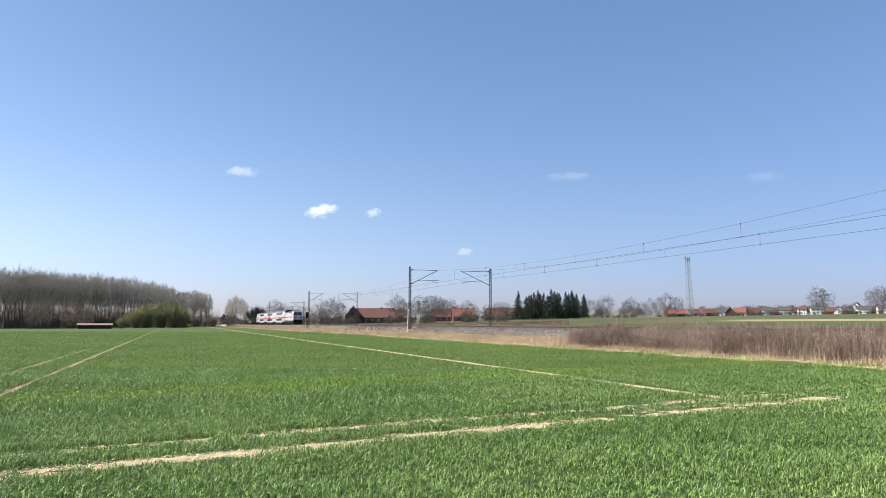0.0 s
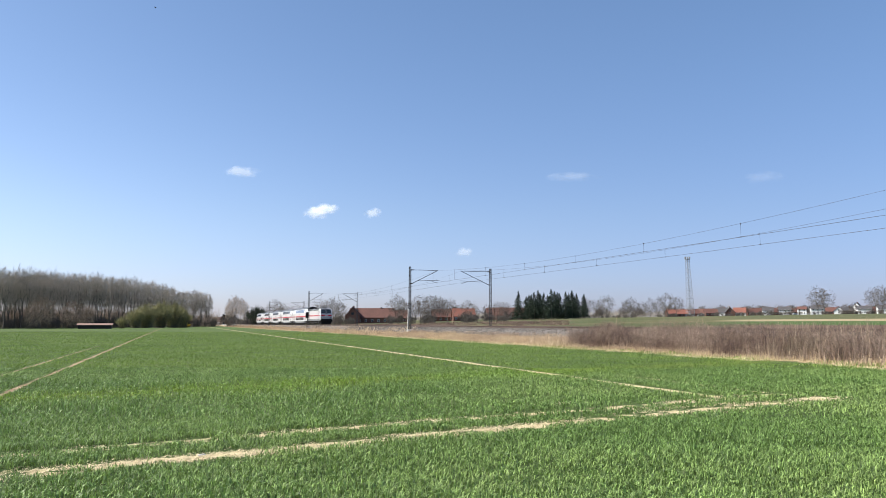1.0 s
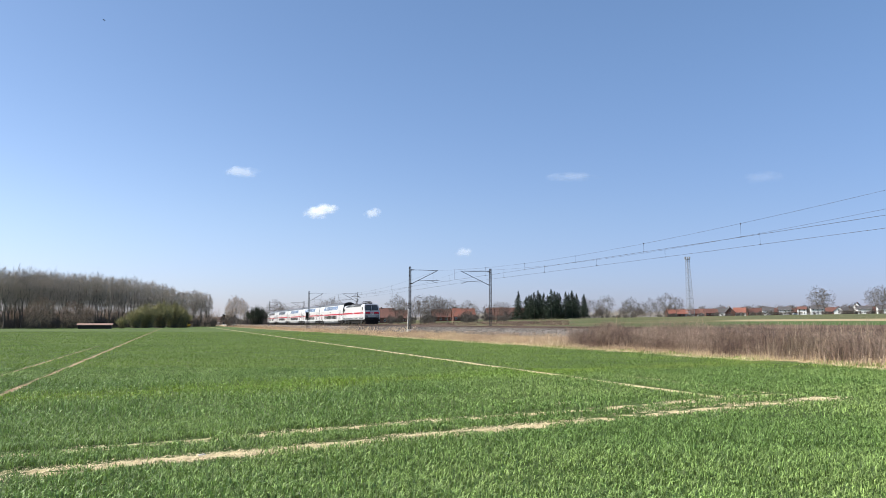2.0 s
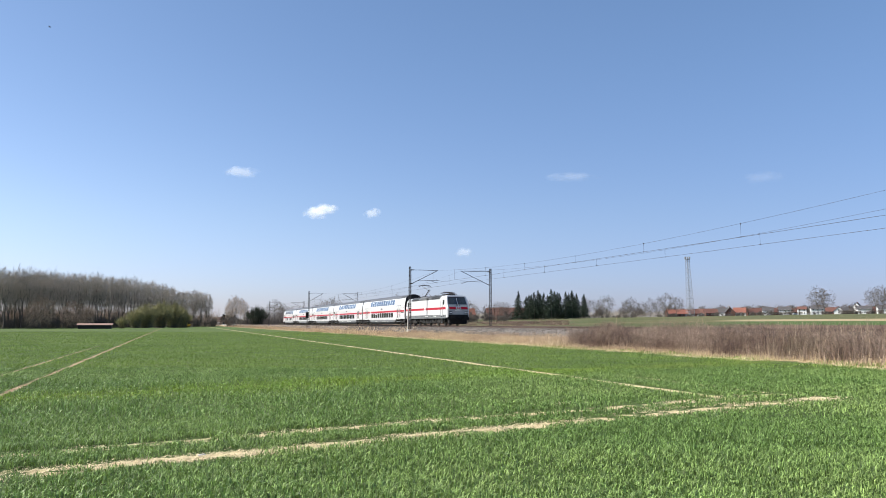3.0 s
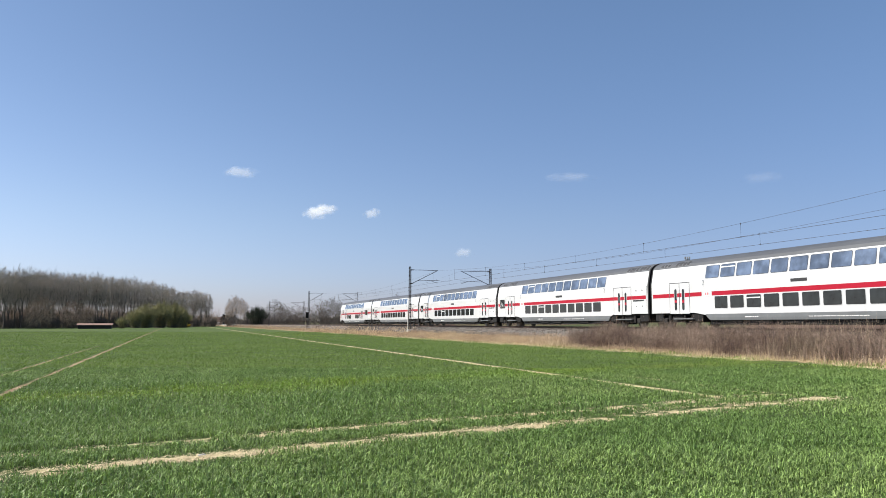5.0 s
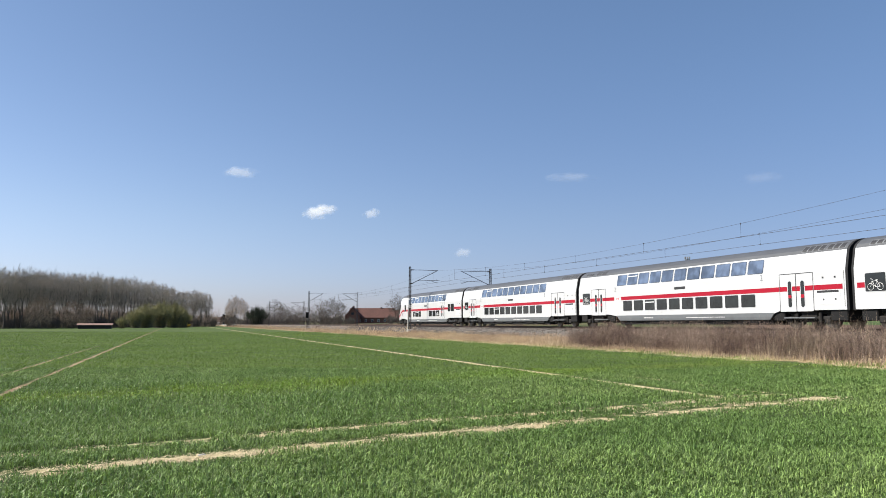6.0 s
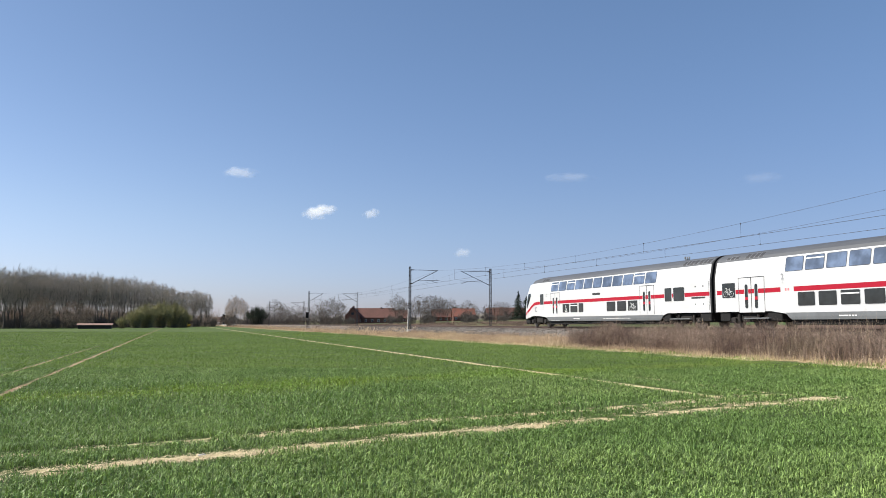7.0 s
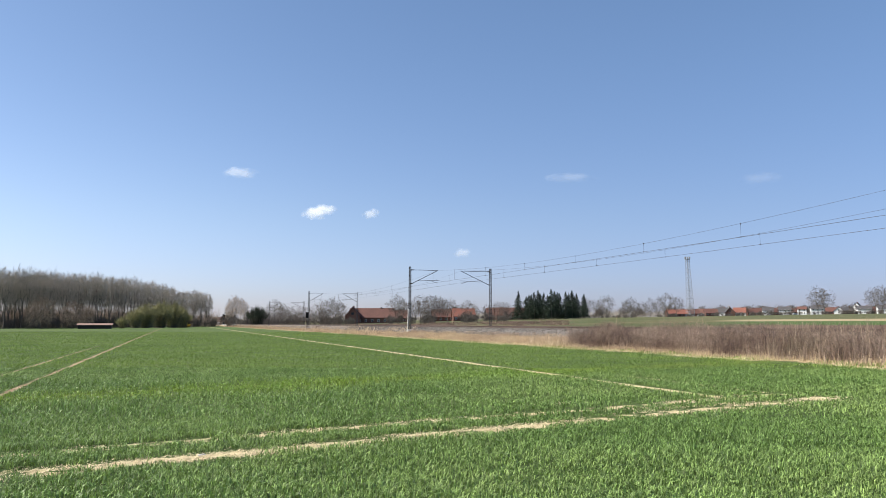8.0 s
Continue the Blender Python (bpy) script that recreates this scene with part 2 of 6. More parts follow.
def land_material():
    m = bpy.data.materials.new("field_and_bank")
    m.use_nodes = True
    n, l = m.node_tree.nodes, m.node_tree.links
    b = n["Principled BSDF"]
    b.inputs["Roughness"].default_value, b.inputs["Specular IOR Level"].default_value = 0.95, 0.15
    tc = n.new("ShaderNodeTexCoord")
    sep = n.new("ShaderNodeSeparateXYZ")
    l.new(tc.outputs["Object"], sep.inputs[0])
    X, Y = sep.outputs["X"], sep.outputs["Y"]

    def calc(op, a, c=None, d=None):
        q = n.new("ShaderNodeMath")
        q.operation = op
        for k, s in enumerate((a, c, d)):
            if s is None:
                continue
            if isinstance(s, (int, float)):
                q.inputs[k].default_value = s
            else:
                l.new(s, q.inputs[k])
        return q.outputs[0]

    def grain(scale, detail=4, stretch=None):
        t = n.new("ShaderNodeTexNoise")
        t.inputs["Scale"].default_value, t.inputs["Detail"].default_value = scale, detail
        src = tc.outputs["Object"]
        if stretch:
            mp = n.new("ShaderNodeMapping")
            mp.inputs["Scale"].default_value = stretch
            l.new(src, mp.inputs["Vector"])
            src = mp.outputs["Vector"]
        l.new(src, t.inputs["Vector"])
        return t.outputs["Fac"]

    def blend(f, a, c):
        q = n.new("ShaderNodeMix")
        q.data_type = "RGBA"
        l.new(f, q.inputs["Factor"])
        for s, k in ((a, "A"), (c, "B")):
            if isinstance(s, tuple):
                q.inputs[k].default_value = (*s, 1)
            else:
                l.new(s, q.inputs[k])
        return q.outputs["Result"]

    def smooth(v, lo, hi):
        q = n.new("ShaderNodeMapRange")
        q.interpolation_type = "SMOOTHSTEP"
        q.inputs["From Min"].default_value, q.inputs["From Max"].default_value = lo, hi
        l.new(v, q.inputs["Value"])
        return q.outputs["Result"]

    fine, mid, wide = grain(26, 5), grain(1.7, 4), grain(0.05, 3)
    crop = blend(smooth(fine, 0.35, 0.65), (0.034, 0.052, 0.016), (0.082, 0.124, 0.034))
    crop = blend(smooth(mid, 0.35, 0.75), crop, (0.060, 0.094, 0.026))
    crop = blend(calc("MULTIPLY", smooth(wide, 0.42, 0.62), 0.5), crop, (0.092, 0.125, 0.030))
    # a yellower belt across the field, 18 to 21 m out
    belt = calc("ABSOLUTE", calc("SUBTRACT", calc("SUBTRACT", Y, calc("MULTIPLY", X, 0.29)), 19.5))
    crop = blend(calc("MULTIPLY", calc("SUBTRACT", 1.0, smooth(belt, 0.3, 1.9)), calc("MULTIPLY", smooth(mid, 0.35, 0.6), 0.6)), crop, (0.16, 0.19, 0.022))
    # wheel tracks
    wob = calc("MULTIPLY", calc("SUBTRACT", grain(0.9, 3), 0.5), 0.5)
    soil = blend(smooth(fine, 0.3, 0.7), (0.40, 0.31, 0.17), (0.62, 0.52, 0.32))
    soil = blend(calc("SUBTRACT", 1.0, smooth(X, -3.2, -1.2)), soil, blend(smooth(mid, 0.3, 0.7), (0.21, 0.145, 0.085), (0.36, 0.27, 0.165)))
    bare = None
    for kx, c0, half, cut in TRACKS:
        u, w = (Y, X) if cut == "head" else (X, Y)
        dist = calc("ABSOLUTE", calc("ADD", calc("SUBTRACT", calc("SUBTRACT", u, calc("MULTIPLY", w, kx)), c0), calc("MULTIPLY", wob, 1.0 if cut == "head" else 0.5)))
        s = calc("SUBTRACT", 1.0, smooth(dist, half * 0.35, half))
        if cut == "head":
            s = calc("MULTIPLY", s, calc("SUBTRACT", 1.0, smooth(X, 12.8, 14.5)))
        else:
            s = calc("MULTIPLY", s, smooth(Y, 13.0, 14.0))
        if cut == "part":
            s = calc("MULTIPLY", s, calc("SUBTRACT", 1.0, smooth(Y, 40, 75)))
        if cut == "short":
            s = calc("MULTIPLY", s, calc("SUBTRACT", 1.0, smooth(Y, 18, 24)))
        bare = s if bare is None else calc("MAXIMUM", bare, s)
    bare = calc("MULTIPLY", bare, smooth(calc("ADD", grain(2.3, 4), calc("MULTIPLY", smooth(Y, 13, 22), 0.6)), 0.42, 0.56))
    crop = blend(bare, crop, soil)
    straw = blend(smooth(mid, 0.3, 0.7), (0.30, 0.22, 0.12), (0.44, 0.34, 0.20))
    edge = calc("ADD", X, calc("MULTIPLY", calc("SUBTRACT", grain(0.9, 4), 0.5), 1.6))
    col = blend(smooth(edge, 24.0, 24.4), crop, straw)
    # land beyond the line: rough grass, ploughed strip, meadows, stubble
    far = blend(smooth(grain(0.03, 4), 0.4, 0.6), (0.062, 0.076, 0.028), (0.105, 0.095, 0.045))
    d2 = calc("ADD", X, calc("MULTIPLY", calc("SUBTRACT", grain(0.02, 3), 0.5), 6.0))
    right = smooth(calc("SUBTRACT", X, calc("MULTIPLY", Y, 0.86)), -8, 8)
    strips = blend(smooth(d2, 86, 89), (0.11, 0.07, 0.05), (0.06, 0.10, 0.028))
    strips = blend(smooth(d2, 112, 114), strips, (0.30, 0.24, 0.14))
    strips = blend(smooth(d2, 134, 138), strips, (0.085, 0.09, 0.04))
    far = blend(right, far, strips)
    far = blend(calc("SUBTRACT", 1.0, smooth(calc("ADD", X, calc("MULTIPLY", grain(0.2, 3), 10.0)), 55, 75)), far, (0.20, 0.14, 0.09))
    col = blend(smooth(X, 41.5, 43.0), col, far)
    l.new(col, b.inputs["Base Color"])
    bp = n.new("ShaderNodeBump")
    bp.inputs["Strength"].default_value, bp.inputs["Distance"].default_value = 0.8, 0.06
    l.new(calc("ADD", fine, calc("MULTIPLY", mid, 0.6)), bp.inputs["Height"])
    l.new(bp.outputs["Normal"], b.inputs["Normal"])
    return m


# wheel tracks: slope, offset, half width; "head": Y over X on the headland, else X over Y along the field
TRACKS = [(-0.0053, -3.68, 0.12, ""), (-0.0056, -5.07, 0.085, "part"), (0.0075, 11.40, 0.24, ""), (0.0147, 13.15, 0.11, "short"),
          (0.2266, 9.74, 0.31, "head"), (0.2026, 11.17, 0.23, "head")]


def track_distance(x, y):
    """Least distance to a wheel track, relative to its half width."""
    best = np.full(x.shape, 9.0)
    for kx, c0, half, cut in TRACKS:
        d = np.abs(y - kx * x - c0) / half if cut == "head" else np.abs(x - kx * y - c0) / half
        off = (x > 13.6) if cut == "head" else (y < 13.4) | (y > {"short": 22, "part": 60}.get(cut, 1e9))
        if cut == "head":
            d = d + 0.42 * np.clip(np.sin(x * 2.1 + 2 * np.sin(x * 0.9) + c0) + np.sin(x * 5.3 + 2 * c0) + 0.4 * np.sin(x * 13 + 5 * y), 0, 2) + 0.2 * np.sin(x * 7.7 + y * 3)
        best = np.minimum(best, np.where(off, 9.0, d))
    return best


def blades(name, depths, count, height, width, mat, label, category, seed, bend=0.5, belt=None):
    """Wheat leaves strewn over the field between two depths in front of the camera's stand."""
    rs = np.random.RandomState(seed)
    d0, d1 = depths
    dep = d0 * (d1 / d0) ** rs.uniform(0, 1, count) if d1 > 60 else np.sqrt(rs.uniform(d0 ** 2, d1 ** 2, count))
    grow = dep / d0 if d1 > 60 else np.ones(count)
    lat = rs.uniform(-0.70, 0.70, count) * dep
    a = radians(TURN)
    x, y = lat * math.cos(a) + dep * math.sin(a), -lat * math.sin(a) + dep * math.cos(a)
    # sown in rows along the line
    x = np.round(x / 0.125) * 0.125 + rs.normal(0, 0.04, count)
    # several leaves to a plant
    if d1 < 60:
        n_leaf = 6 if d1 < 20 else 3
        x, y = np.repeat(x[::n_leaf], n_leaf)[:count] + rs.normal(0, 0.018, count), np.repeat(y[::n_leaf], n_leaf)[:count] + rs.normal(0, 0.018, count)
    keep = (x < 24.0 + 0.5 * np.sin(y * 0.9)) & (track_distance(x, y) + rs.normal(0, 0.3, count) > 1.08)
    if belt is not None:
        inside = np.abs(y - 0.29 * x - 19.5) + rs.normal(0, 0.9, count) < 1.1 + 0.6 * np.sin(x * 0.7)
        keep &= inside if belt else ~inside
    x, y, grow = x[keep], y[keep], grow[keep]
    k = len(x)
    patch = 0.75 + 0.35 * np.sin(x * 1.3 + np.sin(y * 0.8)) * np.sin(y * 1.1 + 0.7 * np.sin(x))
    hh = height * rs.uniform(0.6, 1.25, k) * np.clip(patch + 0.2, 0.6, 1.2)
    ang, lean = rs.uniform(0, 2 * math.pi, k), rs.uniform(0.15, 1.0, k) * bend
    dx, dy = np.cos(ang), np.sin(ang)
    w = width * rs.uniform(0.7, 1.3, k) * grow
    px, py = -dy * w / 2, dx * w / 2
    v = np.zeros((k, 4, 3))
    mx, my, mz = x + dx * hh * lean * 0.35, y + dy * hh * lean * 0.35, hh * 0.62
    v[:, 0] = np.stack([x, y, np.zeros(k)], 1)
    v[:, 1], v[:, 2] = np.stack([mx + px, my + py, mz], 1), np.stack([mx - px, my - py, mz], 1)
    v[:, 3] = np.stack([x + dx * hh * lean * 1.1, y + dy * hh * lean * 1.1, hh * (1 - 0.35 * lean)], 1)
    base = np.arange(k)[:, None] * 4
    f = np.concatenate([base + np.array([[0, 1, 2]]), base + np.array([[2, 1, 3]])])
    ob = from_arrays(name, v.reshape(-1, 3), f, mat)
    return tagged(ob, label, category, kind="stuff")


def side_twigs(name, x0, x1, y0, y1, count, z_lo, z_hi, length, mat, label, category, seed):
    """Short crossing twigs inside a thicket."""
    rs = np.random.RandomState(seed)
    x, y = rs.uniform(x0, x1, count), rs.uniform(y0, y1, count)
    top = z_hi * (0.80 + 0.4 * np.sin(y * 0.9 + 1.3 * np.sin(y * 0.31)) * np.sin(x * 2 + y * 0.4))
    z = np.interp(x, [24.0, 25.0, 28.2], [0, 0.14, 0.36]) + z_lo + (top - z_lo) * rs.uniform(0, 1, count) ** 0.8
    d = rs.normal(0, 1, (count, 3)) * length * 0.5 + [0, 0, length * 0.4]
    s = np.stack([x, y, z], 1)
    v, f = slivers(np.concatenate([s, s + d, np.full((count, 1), 0.006)], 1), rs)
    return tagged(from_arrays(name, v, f, mat), label, category, kind="stuff")


def canes(name, clumps, each, height, width, mat, label, category, seed, arch=0.5, y0=4.0, y1=46.0, near=False):
    """Arching canes that rise from uneven clumps on the bank, each a bent tapering strip."""
    rs = np.random.RandomState(seed)
    cx = rs.uniform(24.5, 25.5, clumps) if near else 25.0 + 3.4 * rs.uniform(0, 1, clumps) ** 0.8
    cy, tall = rs.uniform(y0, y1, clumps), rs.uniform(0.6, 1.2, clumps)
    k = np.repeat(np.arange(clumps), each)
    n = len(k)
    x, y = cx[k] + rs.normal(0, 0.22 if near else 0.38, n), cy[k] + rs.normal(0, 0.30 if near else 0.75, n)
    x = np.clip(x, 24.25, 28.8)
    z = np.interp(x, [24.0, 25.0, 28.2, 29.0], [0, 0.14, 0.36, 0.45]) - 0.03
    hh = height * tall[k] * rs.uniform(0.35, 1.1, n) * np.interp(x, [24.3, 25.3, 26.5], [0.6, 0.9, 1.05])
    hh *= np.where(rs.uniform(0, 1, n) < 0.04, 1.35, 1.0)
    az, bow = rs.uniform(0, 6.28, n), rs.uniform(0, 1, n) ** 1.5 * arch
    dx, dy = np.cos(az), np.sin(az)
    turn = rs.uniform(0, 6.28, n)
    ux, uy = np.cos(turn) * width, np.sin(turn) * width
    v = np.zeros((n, 7, 3))
    for q, t in enumerate((0.0, 0.4, 0.75, 1.0)):
        out, up = hh * bow * t * t + hh * 0.08 * t * rs.normal(0, 1, n), hh * (t - 0.45 * bow * t ** 3)
        px_, py_ = x + dx * out, y + dy * out
        if q < 3:
            w = 1 - 0.25 * q
            v[:, 2 * q], v[:, 2 * q + 1] = np.stack([px_ - ux * w, py_ - uy * w, z + up], 1), np.stack([px_ + ux * w, py_ + uy * w, z + up], 1)
        else:
            v[:, 6] = np.stack([px_, py_, z + up], 1)
    base = np.arange(n)[:, None] * 7
    f = np.concatenate([base + np.array([c]) for c in ([0, 1, 3], [0, 3, 2], [2, 3, 5], [2, 5, 4], [4, 5, 6])])
    return tagged(from_arrays(name, v.reshape(-1, 3), f, mat), label, category, kind="stuff")


def edge_straw(count, mat, seed):
    """Flattened straw along the field's edge."""
    rs = np.random.RandomState(seed)
    y = 6 + 84 * rs.uniform(0, 1, count) ** 1.4
    x = 24.25 + 0.25 * np.sin(y * 0.8 + np.sin(y * 0.33)) + rs.normal(0, 1, count) * 0.16 * (1.2 + np.sin(y * 1.7))
    s = np.stack([x, y, np.interp(x, [24.0, 25.0], [0.0, 0.14]) + rs.uniform(0.006, 0.05, count)], 1)
    a = rs.uniform(0, 6.28, count)
    ln, w = rs.uniform(0.06, 0.22, count), rs.uniform(0.004, 0.010, count)
    e = s + np.stack([np.cos(a) * ln, np.sin(a) * ln, rs.normal(0.01, 0.02, count)], 1)
    side = np.stack([-np.sin(a) * w, np.cos(a) * w, np.zeros(count)], 1)
    v, f = np.stack([s - side, s + side, e], 1).reshape(-1, 3), np.arange(3 * count).reshape(-1, 3)
    return tagged(from_arrays("edge_straw", v, f, mat), "flattened pale straw along the field edge", "straw", kind="stuff")


def straw_litter(count, mat, seed):
    """Chopped straw matted on the headland's wheel tracks, in drifts and loose spots."""
    rs = np.random.RandomState(seed)
    mats = 150
    cx = rs.uniform(-3.5, 13.8, mats)
    pick = rs.uniform(0, 1, mats) < 0.66
    spread = np.interp(cx, [0, 4, 6.5, 9, 11.5, 13.5], [0.08, 0.12, 0.30, 0.42, 0.26, 0.12])
    cy = np.where(pick, 0.2266 * cx + 9.74, 0.2026 * cx + 11.17) + rs.normal(0, 1, mats) * spread
    size = rs.uniform(0.10, 0.42, mats)
    k = rs.choice(mats, count, p=size ** 2 / np.sum(size ** 2))
    x, y = cx[k] + rs.normal(0, 1.0, count) * size[k], cy[k] + rs.normal(0, 0.32, count) * size[k]
    s = np.stack([x, y, rs.uniform(0.006, 0.022, count)], 1)
    a = rs.normal(0.22, 0.9, count)
    ln = rs.uniform(0.03, 0.13, count)
    e = s + np.stack([np.cos(a) * ln, np.sin(a) * ln, rs.normal(0.004, 0.008, count)], 1)
    w = rs.uniform(0.003, 0.008, count)
    side = np.stack([-np.sin(a) * w, np.cos(a) * w, np.zeros(count)], 1)
    v, f = np.stack([s - side, s + side, e], 1).reshape(-1, 3), np.arange(3 * count).reshape(-1, 3)
    return tagged(from_arrays("straw_litter", v, f, mat), "pale chopped straw lying on wheel tracks", "straw", kind="stuff")


def leaf_material(name, colour, second, gloss=0.5, per=0.75, spec=0.2):
    m = material(name, colour, gloss, vary=0.25, scale=1.2, per_piece=per, second=second, spec=spec)
    n, l = m.node_tree.nodes, m.node_tree.links
    tr, mx = n.new("ShaderNodeBsdfTranslucent"), n.new("ShaderNodeMixShader")
    tr.inputs["Color"].default_value = (colour[0] * 1.3, colour[1] * 1.3, colour[2] * 1.0, 1)
    mx.inputs[0].default_value = 0.15
    l.new(n["Principled BSDF"].outputs[0], mx.inputs[1]), l.new(tr.outputs[0], mx.inputs[2])
    l.new(mx.outputs[0], n["Material Output"].inputs["Surface"])
    return m


def dry_tufts(name, x0, x1, y0, y1, count, height, width, mat, label, category, seed, lean=0.5, clump=0.3):
    """Standing dry stems on the bank."""
    rs = np.random.RandomState(seed)
    x, y = rs.uniform(x0, x1, count), rs.uniform(y0, y1, count)
    z = np.interp(x, [24.0, 25.0, 28.2, 29.0, 29.8, 30.4, 40.8, 43.0], [0, 0.14, 0.36, 0.45, 0.75, 1.0, 0.45, 0.42])
    hh = height * rs.uniform(0.45, 1.25, count) * (0.80 + clump * np.sin(y * 0.9 + 1.3 * np.sin(y * 0.31)) * np.sin(x * 2 + y * 0.4))
    ang, ln = rs.uniform(0, 2 * math.pi, count), rs.uniform(0.05, 1, count) * lean
    ex, ey = np.cos(ang) * hh * ln, np.sin(ang) * hh * ln
    mx, my = ex * 0.35, ey * 0.35
    w = width * rs.uniform(0.6, 1.4, count)
    turn = ang + math.pi / 2 + rs.normal(0, 0.5, count)
    ux, uy = np.cos(turn) * w * 0.6, np.sin(turn) * w * 0.6
    v = np.zeros((count, 5, 3))
    v[:, 0], v[:, 1] = np.stack([x - ux, y - uy, z - 0.03], 1), np.stack([x + ux, y + uy, z - 0.03], 1)
    v[:, 2] = np.stack([x + mx + ux * 0.8, y + my + uy * 0.8, z + hh * 0.55], 1)
    v[:, 3] = np.stack([x + mx - ux * 0.8, y + my - uy * 0.8, z + hh * 0.55], 1)
    v[:, 4] = np.stack([x + ex, y + ey, z + hh * (1 - 0.3 * ln)], 1)
    base = np.arange(count)[:, None] * 5
    f = np.concatenate([base + np.array([[0, 1, 2]]), base + np.array([[0, 2, 3]]), base + np.array([[3, 2, 4]])])
    v = v.reshape(-1, 3)
    ob = from_arrays(name, v, f, mat)
    return tagged(ob, label, category, kind="stuff")


# ---- railway ----
def build_track_bed():
    prof = [(28.8, 0.40), (29.15, 0.55), (30.55, 1.13), (31.1, 1.18), (38.9, 1.18), (39.4, 1.13), (40.8, 0.55), (41.1, 0.40)]
    ys = np.concatenate([np.linspace(-120, 0, 30), np.linspace(1, 130, 260), np.linspace(132, 420, 140), np.linspace(440, 1200, 20)])
    rs = np.random.RandomState(3)
    fx = np.concatenate([np.linspace(prof[i][0], prof[i + 1][0], 6)[:-1] for i in range(len(prof) - 1)] + [[prof[-1][0]]])
    fz = np.interp(fx, [p[0] for p in prof], [p[1] for p in prof])
    gx, gy = np.meshgrid(fx, ys)
    gz = fz[None] + rs.normal(0, 0.018, gx.shape)
    w = len(fx)
    i = (np.arange(len(ys) - 1)[:, None] * w + np.arange(w - 1)[None]).ravel()
    ob = from_arrays("track_bed", np.stack([gx, gy, gz], -1).reshape(-1, 3), np.stack([i, i + 1, i + 1 + w, i + w], 1), BALLAST)
    tagged(ob, "grey crushed-stone ballast bed of a double railway line", "track bed", kind="structure")
    # loose stones on the shoulder
    n = 14000
    y = 12 + 125 * rs.uniform(0, 1, n) ** 1.3
    x = rs.uniform(28.9, 31.2, n)
    z = np.interp(x, fx, fz)
    r = rs.uniform(0.022, 0.06, n)
    oct_v = np.array([[1, 0, 0], [-1, 0, 0], [0, 1, 0], [0, -1, 0], [0, 0, 1], [0, 0, -1]], dtype=float)
    oct_f = np.array([[0, 2, 4], [2, 1, 4], [1, 3, 4], [3, 0, 4], [2, 0, 5], [1, 2, 5], [3, 1, 5], [0, 3, 5]])
    v = oct_v[None] * r[:, None, None] * rs.uniform(0.55, 1.3, (n, 6, 1)) + np.stack([x, y, z + r * 0.3], 1)[:, None]
    v += rs.normal(0, 0.008, v.shape)
    f = oct_f[None] + np.arange(n)[:, None, None] * 6
    tagged(from_arrays("ballast_stones", v.reshape(-1, 3), f.reshape(-1, 3), BALLAST), "loose grey and brown ballast stones on the shoulder", "ballast", kind="stuff")


def rail_mesh(y0, y1):
    """Vignole rail profile drawn along the line."""
    half = [(0.075, 0.0), (0.075, 0.012), (0.012, 0.035), (0.010, 0.125), (0.034, 0.138), (0.036, 0.165), (0.028, 0.172)]
    loop = half + [(-a, b) for a, b in reversed(half)]
    bm = bmesh.new()
    rings = [[bm.verts.new((a, y, b)) for a, b in loop] for y in (y0, y1)]
    k = len(loop)
    for i in range(k):
        bm.faces.new((rings[0][i], rings[1][i], rings[1][(i + 1) % k], rings[0][(i + 1) % k]))
    for r in rings:
        bm.faces.new(r)
    return bm


def build_track(cx):
    tr = empty("railway_track", Matrix.Translation((cx, 0, 0)))
    tagged(tr, "railway track with rusty steel rails on concrete sleepers", "railway track", "double railway line", kind="structure")
    for s in (-0.753, 0.753):
        r = part("rail", rail_mesh(-120, 1200), RAILSTEEL, tr, "rusty steel rail with a worn bright head")
        r.location = (s, 0, RAIL - 0.172)
    bm = bmesh.new()
    box(bm, -1.3, 1.3, -0.13, 0.13, 0, 0.2, 0.02)
    first = part("sleeper", bm, CONCRETE, tr)
    first.location = (0, 8, RAIL - 0.372)
    for i in range(1, 150):
        part_data("sleeper", first.data, tr, Matrix.Translation((0, 8 + 0.6 * i, RAIL - 0.372)))


def lattice(bm, foot, top, w0, w1, steps, r, brace=True, plumb=False):
    """Four tapering corner angles with cross bars; plumb keeps one face upright."""
    def corner(k, t):
        w = w0 + (w1 - w0) * t
        shift = (w - w1) / 2 if plumb else 0.0
        return Vector(((-1, 1, 1, -1)[k] * w / 2 + shift, (-1, -1, 1, 1)[k] * w / 2, foot + (top - foot) * t))
    for k in range(4):
        rod(bm, corner(k, 0), corner(k, 1), r, n=4)
        for i in range(steps):
            t0, t1 = i / steps, (i + 1) / steps
            rod(bm, corner(k, t1), corner((k + 1) % 4, t1), r * (0.7 if brace else 1.15), n=4)
            if brace:
                j, m = (k, (k + 1) % 4) if i % 2 == 0 else ((k + 1) % 4, k)
                rod(bm, corner(j, t0), corner(m, t1), r * 0.55, n=4)
    return bm


